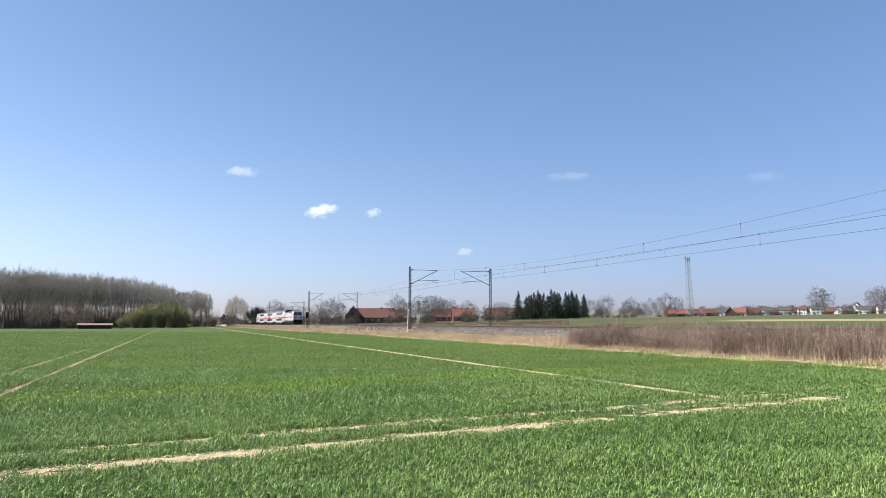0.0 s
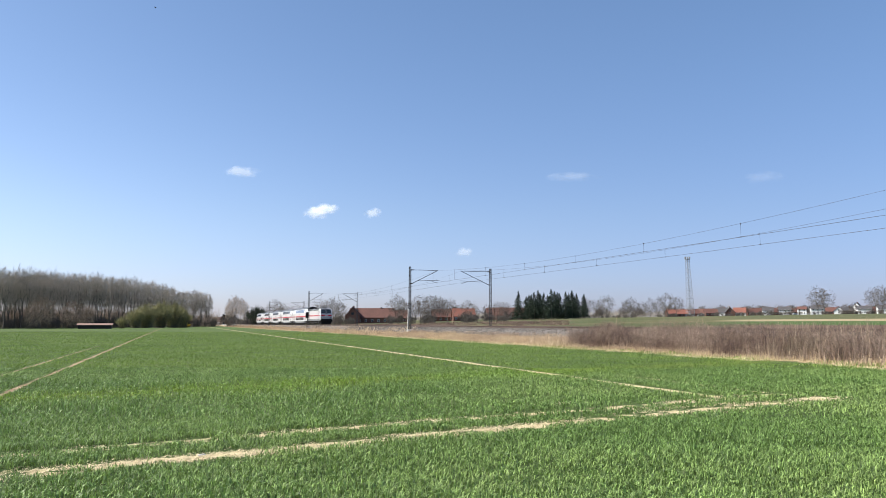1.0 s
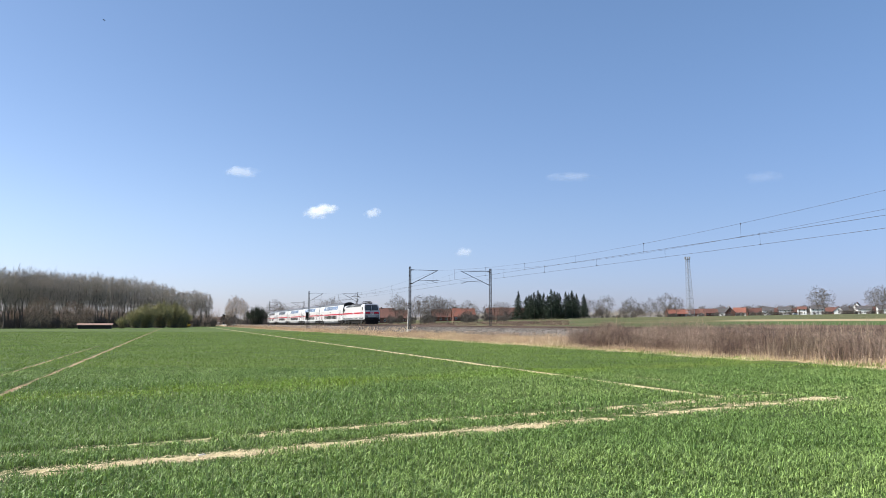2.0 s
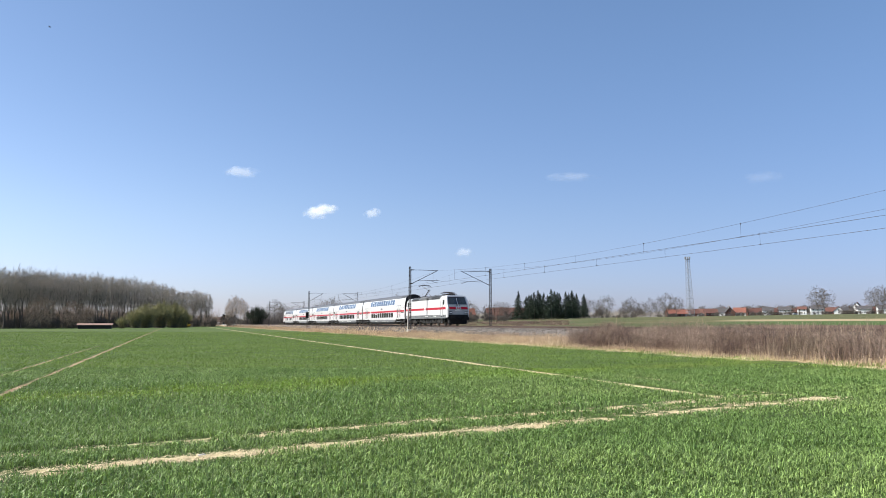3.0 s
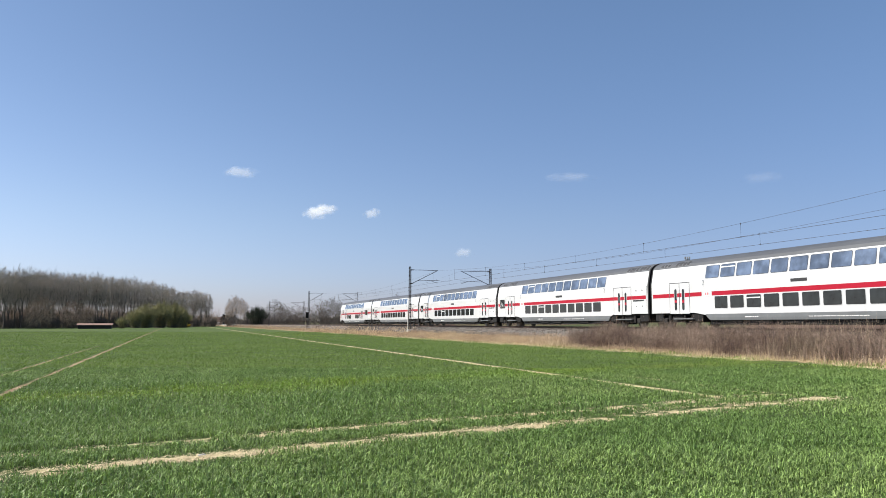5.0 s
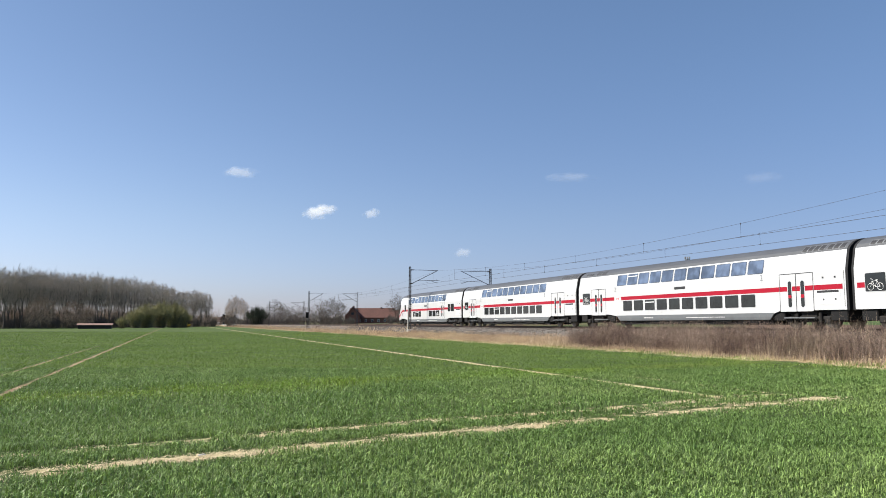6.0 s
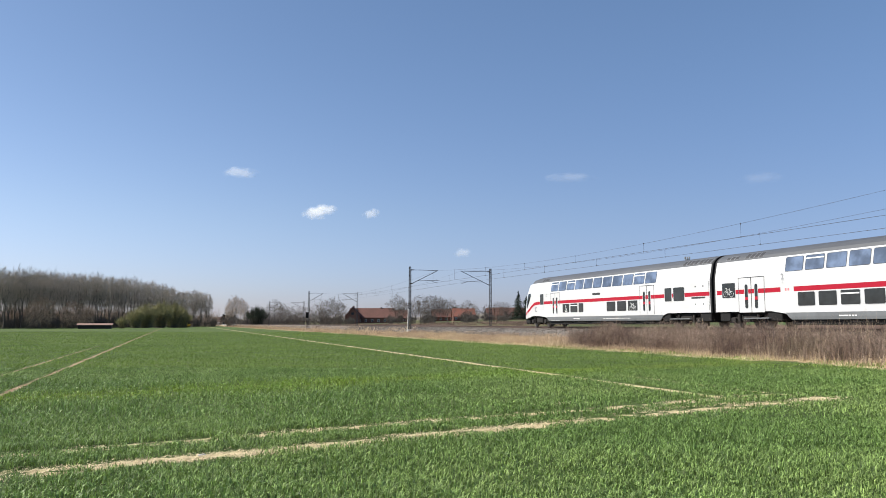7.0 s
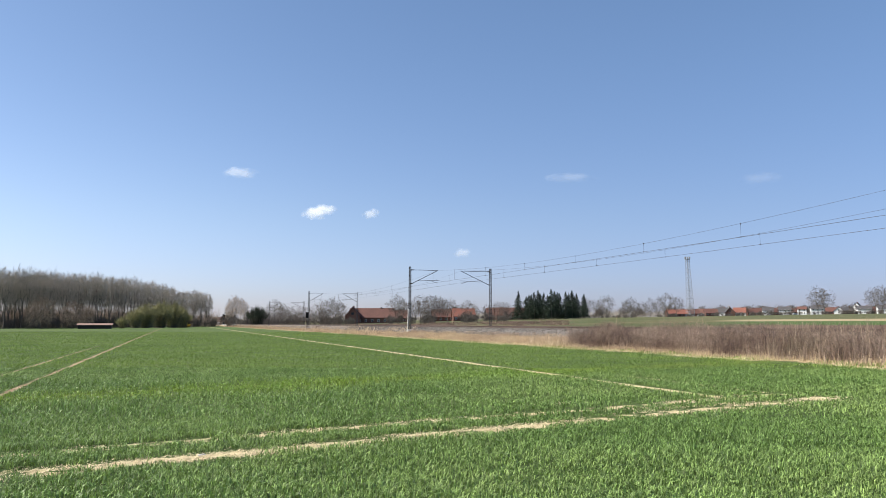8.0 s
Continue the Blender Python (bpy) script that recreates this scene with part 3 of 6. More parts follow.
def catenary_mast(x, y, side, wire_x, gz):
    """Lattice mast with a hinged cantilever over its track; side +1 reaches towards +X."""
    mast = empty("catenary_mast", Matrix.Translation((x, y, gz)))
    tagged(mast, "grey steel lattice catenary mast with cantilever beside the track", "catenary mast", "catenary masts along the line")
    bm = bmesh.new()
    box(bm, -0.35, 0.35, -0.35, 0.35, -0.5, 0.42, 0.05)
    part("foundation", bm, CONCRETE, mast, "pale concrete foundation block")
    top = 9.25 - gz
    bm = lattice(bmesh.new(), 0.4, top, 0.28, 0.20, 15, 0.036, brace=False)
    part("lattice_shaft", bm, GALV, mast)
    reach = (wire_x - x)
    hz, lz = 8.86 - gz, 6.98 - gz
    part("top_tube", rods(((side * 0.55, 0, hz), (reach, 0, hz), 0.032)), GALV, mast)
    part("diagonal_tube", rods(((side * 0.5, 0, lz + 0.15), (reach, 0, hz - 0.02), 0.038)), GALV, mast)
    for zz, z2 in ((hz, hz), (lz, lz + 0.15)):
        bm = bmesh.new()
        a, c = Vector((side * 0.13, 0, zz)), Vector((side * 0.56, 0, z2))
        for i in range(5):
            rod(bm, a.lerp(c, i / 5), a.lerp(c, (i + 0.55) / 5), 0.07, n=8)
        rod(bm, a, c, 0.03, n=6)
        part("insulator", bm, CERAMIC, mast, "brown ribbed insulator")
    rz = 7.42 - gz
    part("registration_tube", rods(((side * (abs(reach) * 0.28), 0, rz - 0.02), (reach + side * 0.25, 0, rz + 0.10), 0.024)), GALV, mast)
    part("steady_arm", rods(((reach - side * 0.95, 0, rz), (reach + side * 0.05, 0, 7.10 - gz), 0.018)), GALV, mast)
    if side > 0 and 90 < y < 100:
        part("cable_pipe", rods(((-0.33, -0.1, -0.2), (-0.24, -0.05, 3.1), 0.07), n=8), CONCRETE, mast, "pale grey cable pipe")
    return mast


MAST_Y = [14.2, 95.2, 176.7, 257.6, 341.0, 422.0]
NEAR_MAST, FAR_MAST = 29.3, 41.05


def build_catenary():
    for i, y in enumerate(MAST_Y):
        zig = 0.35 if i % 2 else -0.25
        catenary_mast(NEAR_MAST, y, 1, NEAR_X + zig, 0.46)
        catenary_mast(FAR_MAST, y, -1, FAR_X + 0.35 * (-1) ** i, 0.44)
    for cx, s in ((NEAR_X, 1), (FAR_X, -1)):
        th = empty("overhead_wire", Matrix.Translation((cx, 0, 0)))
        tagged(th, "thin dark overhead contact line hung from droppers", "overhead wire", "overhead wires")
        con, mes = [], []
        for i in range(len(MAST_Y) - 1):
            y0, y1 = MAST_Y[i], MAST_Y[i + 1]
            za = (0.35 if i % 2 else -0.25) if s > 0 else 0.35 * (-1) ** i
            zb = (0.35 if (i + 1) % 2 else -0.25) if s > 0 else 0.35 * (-1) ** (i + 1)
            drops = bmesh.new()
            last = None
            for k in range(33):
                t = k / 32
                y = y0 + (y1 - y0) * t
                u = (t - 0.5) * 2
                p = Vector((za + (zb - za) * t, y, 7.02 + 0.06 * u * u + 0.0035 * (min(y, 95.2) - 47)))
                q = Vector((za + (zb - za) * t, y, 7.60 + 1.28 * u * u))
                if last:
                    con.append((*last[0], *p, 0.011, 0.011))
                    mes.append((*last[1], *q, 0.0075, 0.0075))
                last = (p, q)
            for k in range(8):
                y = y0 + (1.9 if s > 0 else 5.0) + 10.35 * k
                t = (y - y0) / (y1 - y0)
                if t > 0.99:
                    continue
                u, xx = (t - 0.5) * 2, za + (zb - za) * t
                p = Vector((xx, y, 7.02 + 0.06 * u * u + 0.0035 * (min(y, 95.2) - 47)))
                q = Vector((xx, y, 7.60 + 1.28 * u * u))
                rod(drops, p, q, 0.007, n=4)
                rod(drops, p - Vector((0, 0, 0.05)), p + Vector((0, 0, 0.06)), 0.024, n=5)
                rod(drops, q - Vector((0, 0, 0.06)), q + Vector((0, 0, 0.04)), 0.022, n=5)
            tagged(part("dropper", drops, WIRE, th), kind="stuff")
        v, f = tubes(con, 5)
        from_arrays("contact_wire", v, f, WIRE, th)
        v, f = tubes(mes, 5)
        from_arrays("messenger_wire", v, f, WIRE, th)


# ---- train ----
PROF = [(0.50, 1.37), (0.60, 1.39), (2.95, 1.39), (3.08, 1.378), (4.03, 1.185), (4.22, 1.06), (4.42, 0.80), (4.56, 0.45), (4.63, 0.0)]


def coach_x(z):
    return float(np.interp(z, [p[0] for p in PROF], [p[1] for p in PROF]))


def loco_x(z):
    return float(np.interp(z, [1.05, 1.38, 2.15, 2.9, 3.45, 3.62, 3.80], [1.48, 1.49, 1.49, 1.48, 1.46, 1.40, 1.15]))


def plate(bm, rows, side, off, fx=coach_x, deep=0.03):
    """A thin plate that follows the body side; rows are (z, y0, y1) from below upwards."""
    out, inn = [], []
    for z, a, c in rows:
        x = fx(z)
        out.append([bm.verts.new((side * (x + off), yy, z)) for yy in (a, c)])
        inn.append([bm.verts.new((side * (x - deep), yy, z)) for yy in (a, c)])
    for i in range(len(rows) - 1):
        bm.faces.new((out[i][0], out[i][1], out[i + 1][1], out[i + 1][0]))
        for j in (0, 1):
            bm.faces.new((out[i][j], out[i + 1][j], inn[i + 1][j], inn[i][j]))
    for i in (0, -1):
        bm.faces.new((out[i][0], out[i][1], inn[i][1], inn[i][0]))
    bmesh.ops.recalc_face_normals(bm, faces=bm.faces)
    return bm


def round_rows(y0, y1, z0, z1, r, skew=0.0, n=3):
    """Rows of a rectangle with rounded corners; skew shifts the upper edge along the side."""
    rows = []
    for i in range(n + 1):
        a = math.pi / 2 * i / n
        rows.append((z0 + r * (1 - math.cos(a)), r * (1 - math.sin(a))))
    if z1 - z0 > 0.6:
        rows += [(z0 + (z1 - z0) * 0.5, 0.0)]
    for i in range(n + 1):
        a = math.pi / 2 * (1 - i / n)
        rows.append((z1 - r * (1 - math.cos(a)), r * (1 - math.sin(a))))
    return [(z, y0 + g + skew * (z - z0) / (z1 - z0), y1 - g + skew * (z - z0) / (z1 - z0)) for z, g in rows]


def window_part(parent, side, y0, y1, z0, z1, glass, r=0.09, vent=False, name="window", label="", skew=0.0, fx=coach_x):
    """Window with a pale frame, a thin black gasket and the pane."""
    w = part(name, plate(bmesh.new(), round_rows(y0, y1, z0, z1, r, skew), side, 0.006, fx), TRIM, parent, label)
    part("gasket", plate(bmesh.new(), round_rows(y0 + 0.03, y1 - 0.03, z0 + 0.03, z1 - 0.03, max(0.02, r - 0.015), skew), side, 0.010, fx), LINE, w)
    part("pane", plate(bmesh.new(), round_rows(y0 + 0.055, y1 - 0.055, z0 + 0.055, z1 - 0.055, max(0.02, r - 0.03), skew), side, 0.015, fx), glass, w)
    if vent:
        part("vent_bar", plate(bmesh.new(), [(z1 - 0.24, y0 + 0.06, y1 - 0.06), (z1 - 0.17, y0 + 0.06, y1 - 0.06)], side, 0.026, fx), PANEL, w)
    return w


def door_part(parent, side, y0, y1, z0=0.93, z1=2.98, fx=coach_x):
    """Double-leaf door with tall rounded lights and dark seams."""
    d = part("door", plate(bmesh.new(), [(z0, y0, y1), (z1, y0, y1)], side, 0.006, fx), WHITE, parent, "white double-leaf passenger door")
    mid = (y0 + y1) / 2
    for yy, w in ((y0, 0.03), (mid, 0.05), (y1, 0.03)):
        part("seam", plate(bmesh.new(), [(z0, yy - w / 2, yy + w / 2), (z1, yy - w / 2, yy + w / 2)], side, 0.009, fx), LINE, d)
    part("seam", plate(bmesh.new(), [(z1 - 0.02, y0, y1), (z1 + 0.02, y0, y1)], side, 0.010, fx), LINE, d)
    for s in (-1, 1):
        c = mid + s * (y1 - y0) * 0.19
        part("door_light", plate(bmesh.new(), round_rows(c - 0.16, c + 0.16, 1.12, 2.62, 0.16, n=5), side, 0.010, fx), TRIM, d)
        part("pane", plate(bmesh.new(), round_rows(c - 0.12, c + 0.12, 1.16, 2.58, 0.12, n=5), side, 0.014, fx), GLASS, d)
        part("sticker", plate(bmesh.new(), [(1.66, c - 0.11, c + 0.11), (1.84, c - 0.11, c + 0.11)], side, 0.018, fx), RED, d)
    for s in (-1, 1):
        part("stripe", plate(bmesh.new(), [(2.03, min(mid + s * 0.03, mid + s * ((y1 - y0) / 2 - 0.02)), max(mid + s * 0.03, mid + s * ((y1 - y0) / 2 - 0.02))), (2.29, min(mid + s * 0.03, mid + s * ((y1 - y0) / 2 - 0.02)), max(mid + s * 0.03, mid + s * ((y1 - y0) / 2 - 0.02)))], side, 0.0085, fx), RED, d)
    return d


def bars(parent, side, y, z, count, h, w, mat, fx=coach_x, seed=1):
    """Small lettering, too small to read, as plain bars."""
    rs = random.Random(seed)
    bm = bmesh.new()
    for i in range(count):
        ww = w * rs.uniform(0.5, 1.4)
        plate(bm, [(z, y, y + ww), (z + h, y, y + ww)], side, 0.012, fx)
        y += ww + w * rs.uniform(0.2, 0.6)
    return tagged(part("lettering", bm, mat, parent), kind="stuff")


def figure(parent, text, y, z, size, side):
    """A readable character on the body side."""
    cu = bpy.data.curves.new("class_figure", "FONT")
    cu.body, cu.size, cu.extrude, cu.align_x = text, size, 0.002, "CENTER"
    cu.materials.append(LETTER)
    ob = new("class_figure", cu)
    ob.parent = parent
    ob.matrix_basis = Matrix.Translation((side * (coach_x(z) + 0.008), y, z)) @ Matrix.Rotation(radians(90 * side), 4, "Z") @ Matrix.Rotation(radians(90), 4, "X")
    return ob


def bike_mark(parent, y, z, side):
    """White bicycle sign on a window."""
    x = side * (coach_x(z) + 0.019)
    bm = bmesh.new()
    for c in (-0.26, 0.26):
        for k in range(10):
            a0, a1 = 2 * math.pi * k / 10, 2 * math.pi * (k + 1) / 10
            rod(bm, (x, y + c + 0.17 * math.cos(a0), z + 0.17 * math.sin(a0)), (x, y + c + 0.17 * math.cos(a1), z + 0.17 * math.sin(a1)), 0.012, n=4)
    for p, q in (((-0.26, 0), (-0.1, 0.28)), ((-0.1, 0.28), (0.16, 0.26)), ((0.26, 0), (0.14, 0.36)), ((-0.1, 0.28), (0.0, 0)), ((0.0, 0), (0.16, 0.26)), ((-0.26, 0), (0.0, 0)), ((0.14, 0.36), (0.24, 0.38)), ((-0.16, 0.33), (-0.04, 0.33))):
        rod(bm, (x, y + p[0], z + p[1]), (x, y + q[0], z + q[1]), 0.013, n=4)
    return part("bicycle_sign", bm, LETTER_WHITE, parent)


def wheelchair_mark(parent, y, z, side):
    x = side * (coach_x(z) + 0.019)
    bm = bmesh.new()
    for k in range(8):
        a0, a1 = math.pi * (0.7 + 1.4 * k / 8), math.pi * (0.7 + 1.4 * (k + 1) / 8)
        rod(bm, (x, y + 0.14 * math.cos(a0), z + 0.14 * math.sin(a0)), (x, y + 0.14 * math.cos(a1), z + 0.14 * math.sin(a1)), 0.02, n=4)
    for p, q in (((0.04, 0.30), (0.0, 0.08)), ((0.0, 0.08), (-0.14, 0.06)), ((-0.14, 0.06), (-0.2, -0.1)), ((0.03, 0.2), (-0.1, 0.18))):
        rod(bm, (x, y + p[0], z + p[1]), (x, y + q[0], z + q[1]), 0.022, n=4)
    rod(bm, (x, y + 0.05, z + 0.33), (x, y + 0.05, z + 0.41), 0.04, n=6)
    return part("wheelchair_sign", bm, LETTER_WHITE, parent)


def wheel_mesh():
    bm = bmesh.new()
    for x0, x1, r in ((-0.07, 0.06, 0.46), (-0.10, -0.07, 0.48), (0.055, 0.075, 0.30), (0.07, 0.10, 0.14)):
        rod(bm, (x0, 0, 0.46), (x1, 0, 0.46), r, n=20)
    return bm


def bogie(parent, y, wheels, base=2.5, half=1.15):
    b = bmesh.new()
    for s in (-1, 1):
        box(b, s * (half - 0.12), s * half, y - base / 2 - 0.45, y + base / 2 + 0.45, 0.48, 0.66, 0.03)
        box(b, s * (half - 0.18), s * (half + 0.03), y - 0.55, y + 0.55, 0.36, 0.95, 0.05)
        for q in (-1, 1):
            box(b, s * half, s * (half + 0.12), y + q * base / 2 - 0.2, y + q * base / 2 + 0.2, 0.30, 0.64, 0.04)
            rod(b, (s * (half + 0.02), y + q * base / 2 * 0.62, 0.35), (s * (half + 0.02), y + q * base / 2 * 0.62, 0.85), 0.11, n=10)
            rod(b, (s * (half - 0.05), y + q * 0.75, 0.52), (s * (half - 0.05), y + q * 0.2, 0.85), 0.05, n=8)
    box(b, -half + 0.1, half - 0.1, y - 0.3, y + 0.3, 0.5, 0.95, 0.04)
    for q in (-1, 1):
        rod(b, (-0.85, y + q * base / 2, 0.46), (0.85, y + q * base / 2, 0.46), 0.09, n=10)
    bg = part("bogie", b, GRIME, parent, "grimy dark bogie frame")
    for q in (-1, 1):
        for s in (-1, 1):
            if "me" not in wheels:
                first = part("wheel", wheel_mesh(), STEEL, bg)
                wheels["me"] = first.data
                first.matrix_basis = pose(s * 0.82, y + q * base / 2, 0, 0, 0, 0 if s > 0 else 180)
            else:
                part_data("wheel", wheels["me"], bg, pose(s * 0.82, y + q * base / 2, 0, 0, 0, 0 if s > 0 else 180))
    return bg


def shell(bm, stations):
    """Loft: stations are (y(z), width factor(z), lowest z, highest z)."""
    rings = []
    for yf, wf, z0, z1 in stations:
        zs = [z0] + [p[0] for p in PROF if z0 + 0.02 < p[0] < z1 - 0.02] + [z1]
        while len(zs) < 10:
            k = max(range(len(zs) - 1), key=lambda i: zs[i + 1] - zs[i])
            zs.insert(k + 1, (zs[k] + zs[k + 1]) / 2)
        left = [(-coach_x(z) * wf(z), yf(z), z) for z in zs]
        rings.append([bm.verts.new(p) for p in left] + [bm.verts.new((-x, y, z)) for x, y, z in reversed(left)])
    for r0, r1 in zip(rings, rings[1:]):
        for i in range(len(r0) - 1):
            bm.faces.new((r0[i], r0[i + 1], r1[i + 1], r1[i]))
    for r in (rings[0], rings[-1]):
        bm.faces.new(r)
    bmesh.ops.recalc_face_normals(bm, faces=bm.faces)
    return bm


def louvre(parent, y0, y1, z0, z1, name="roof_grille"):
    """Dark grille set on the curved roof flank, in a grey frame with dividing bars."""
    def steps(a, c, ya, yb):
        return [(a + (c - a) * i / 6, ya, yb) for i in range(7)]
    for side in (-1, 1):
        g = part(name, plate(bmesh.new(), steps(z0, z1, y0, y1), side, 0.014), LOCO_ROOF, parent)
        n = max(2, int(round((y1 - y0) / 0.42)))
        w = (y1 - y0) / n
        for i in range(n):
            part("grille_field", plate(bmesh.new(), steps(z0 + 0.025, z1 - 0.025, y0 + w * i + 0.04, y0 + w * (i + 1) - 0.04), side, 0.022), LINE, g)


def nose_shift(k, z):
    """Place along the car of the raked cab's station k at height z."""
    return k - (0.0 if z < 1.2 else 1.05 * ((z - 1.2) / 3.4) ** 1.5) - (0.25 * max(0.0, 0.9 - z) if z < 0.9 else 0)


def cab_x(y, z):
    """Half width of the control car's cab at a place."""
    ys = [23.6, 24.9 - 0.15 * max(0, z - 2.2), nose_shift(26.3, z), nose_shift(26.95, z), nose_shift(27.2, z)]
    return coach_x(z) * float(np.interp(y, ys, [1.0, 0.995, 0.95, 0.82, 0.62]))


def build_coach(wheels, number, control=False):
    """Double-deck coach; y runs from its leading end backwards, z from the rail head."""
    L = 26.45
    th = empty("control_car" if control else "double_deck_coach")
    tagged(th, "white double-deck control car with raked cab and red stripe" if control else "white double-deck railway coach with red stripe and grey roof",
           "train coach", "coaches of the train")
    one = lambda z: 1.0
    at = lambda v: (lambda z: v)
    if control:
        rake = lambda k: (lambda z: k - (0.0 if z < 1.2 else 1.05 * ((z - 1.2) / 3.4) ** 1.5) - (0.25 * max(0.0, 0.9 - z) if z < 0.9 else 0))
        tail = [(at(23.6), one, 0.98, 4.03), (lambda z: 24.9 - 0.3 * max(0, z - 2.2) / 2, lambda z: 0.995, 0.98, 4.03),
                (lambda z: rake(26.3)(z), lambda z: 0.95, 0.75, 4.0), (lambda z: rake(26.95)(z), lambda z: 0.82, 0.70, 3.9), (lambda z: rake(27.2)(z), lambda z: 0.62, 0.72, 3.75)]
        roof_tail = [(at(23.4), one, 4.03, 4.63), (at(24.4), lambda z: 0.99, 4.02, 4.60), (at(25.35), lambda z: 0.93, 3.98, 4.35), (at(25.8), lambda z: 0.84, 3.9, 4.0)]
        mid1 = 22.3
    else:
        tail = [(at(21.9), one, 0.98, 4.03), (at(L), one, 0.98, 4.03)]
        roof_tail = [(at(L), one, 4.03, 4.63)]
        mid1 = 21.0
    part("body_shell", shell(bmesh.new(), [(at(0.15), one, 0.98, 4.03), (at(4.55), one, 0.98, 4.03), (at(5.05), one, 0.82, 4.03), (at(mid1 - 0.25), one, 0.82, 4.03)] + tail), WHITE, th)
    part("roof", shell(bmesh.new(), [(at(0.15), one, 4.03, 4.63)] + roof_tail), ROOF_GREY, th, "matt grey curved roof")
    for side in (-1, 1):
        part("skirt", plate(bmesh.new(), [(0.50, 5.35, mid1 - 0.55), (0.66, 5.15, mid1 - 0.35), (0.88, 4.98, mid1 - 0.15)], side, 0.004), SKIRT, th, "grey lower skirt")
        bars(th, side, 9.0, 0.66, 22, 0.035, 0.12, LETTER_WHITE, seed=4)
        bars(th, side, 16.3, 0.66, 7, 0.06, 0.10, LETTER_WHITE, seed=5)
    bm = bmesh.new()
    box(bm, -1.2, 1.2, 5.2, mid1 - 0.4, 0.22, 0.6, 0.04)
    for k in range(6):
        y = 6.2 + k * 2.3
        box(bm, -1.28, 1.28, y, y + 1.5, 0.30 + 0.03 * (k % 3), 0.55, 0.03)
    box(bm, -1.1, 1.1, 0.6, 26.0, 0.80, 1.1, 0.03)
    for ya, yb in ((0.2, 1.25), (4.3, 5.1)) + (((25.3, 26.2), (21.2, 22.3)) if not control else ((22.0, 22.4),)):
        box(bm, -1.3, 1.3, ya, yb, 0.42, 1.0, 0.04)
    part("underframe", bm, DARK, th, "black underframe with equipment boxes")
    bogie(th, 2.75, wheels)
    bogie(th, 24.0 if control else 23.85, wheels)
    # ends: dark gangway walls and bellows
    for y in ((0.0,) if control else (0.0, L)):
        bm = bmesh.new()
        shell(bm, [(at(y if y else 0.02), lambda z: 0.985, 0.95, 4.60), (at(y + 0.15), lambda z: 0.985, 0.95, 4.60)])
        part("end_wall", bm, RUBBER, th, "black coach end wall")
    bm = bmesh.new()
    for i in range(4):
        box(bm, -0.85, 0.85, -0.33 + i * 0.09, -0.27 + i * 0.09, 1.1, 3.4, 0.02)
    part("gangway_bellows", bm, RUBBER, th, "black rubber gangway bellows")
    for side in (-1, 1):
        # windows, upper and lower deck
        first, n_up = (5.72, 11) if control else (5.68, 11)
        for i in range(n_up):
            y = first + i * (1.43 if control else 1.382)
            window_part(th, side, y + 0.02, y + (1.38 if control else 1.33), 3.10, 3.97, GLASS_UP, 0.10, vent=i in ((10, 8, 1) if control else (9,)), name="upper_window", label="upper-deck window with reflected sky put into its bluish tint", skew=0.0)
        if control:
            for y in (7.98, 9.42, 10.88):
                window_part(th, side, y, y + 1.28, 1.20, 2.0, GLASS, name="lower_window")
            for y, w in ((15.65, 0.82), (16.6, 1.24), (17.97, 1.24)):
                window_part(th, side, y, y + w, 1.20, 2.0, GLASS, name="lower_window", vent=y == 16.6)
            window_part(th, side, 2.65, 3.85, 1.75, 2.72, GLASS, name="lower_window")
            window_part(th, side, 4.0, 4.8, 1.75, 2.72, GLASS, name="lower_window")
            door_part(th, side, 6.0, 7.7)
            door_part(th, side, 19.72, 21.36, z0=0.52)
            window_part(th, side, 22.72, 23.45, 1.98, 3.0, GLASS, 0.06, name="cab_side_window")
            part("stripe", plate(bmesh.new(), [(2.03, 0.2, 5.97), (2.29, 0.2, 5.97)], side, 0.005), RED, th)
            part("stripe", plate(bmesh.new(), [(2.03, 7.73, 19.69), (2.29, 7.73, 19.69)], side, 0.005), RED, th)
            part("stripe", plate(bmesh.new(), [(2.03, 21.39, 23.9), (2.29, 21.39, 23.9)], side, 0.005), RED, th)
            bm = bmesh.new()
            pts = [(23.9, 2.16), (24.6, 2.10), (25.2, 1.86), (25.7, 1.58), (26.2, 1.35), (26.75, 1.18)]
            prev = None
            for y, z in pts:
                row = [bm.verts.new((side * (cab_x(y, z + dz) + 0.012), y, z + dz)) for dz in (-0.13, 0.13)]
                if prev:
                    bm.faces.new((prev[0], row[0], row[1], prev[1]))
                prev = row
            part("stripe", bm, RED, th)
            bm = bmesh.new()
            rows = [(1.66, 26.30, 26.42), (1.85, 26.12, 26.50), (2.1, 25.92, 26.52), (2.5, 25.62, 26.45), (2.85, 25.42, 26.30), (3.02, 25.38, 26.15), (3.10, 25.45, 26.0)]
            prev = None
            for z, ya, yb in rows:
                row = [bm.verts.new((side * (cab_x(ya + (yb - ya) * q / 4, z) + 0.018), ya + (yb - ya) * q / 4, z)) for q in range(5)]
                if prev:
                    for q in range(4):
                        bm.faces.new((prev[q], row[q], row[q + 1], prev[q + 1]))
                prev = row
            part("cab_corner_window", bm, GLASS, th, "black sickle-shaped cab window")
            part("notice_panel", plate(bmesh.new(), [(1.52, 22.66, 23.4), (1.86, 22.66, 23.4)], side, 0.008), TRIM, th)
            part("vent_panel", plate(bmesh.new(), [(3.42, 24.3, 24.62), (3.78, 24.2, 24.52)], side, 0.008), TRIM, th)
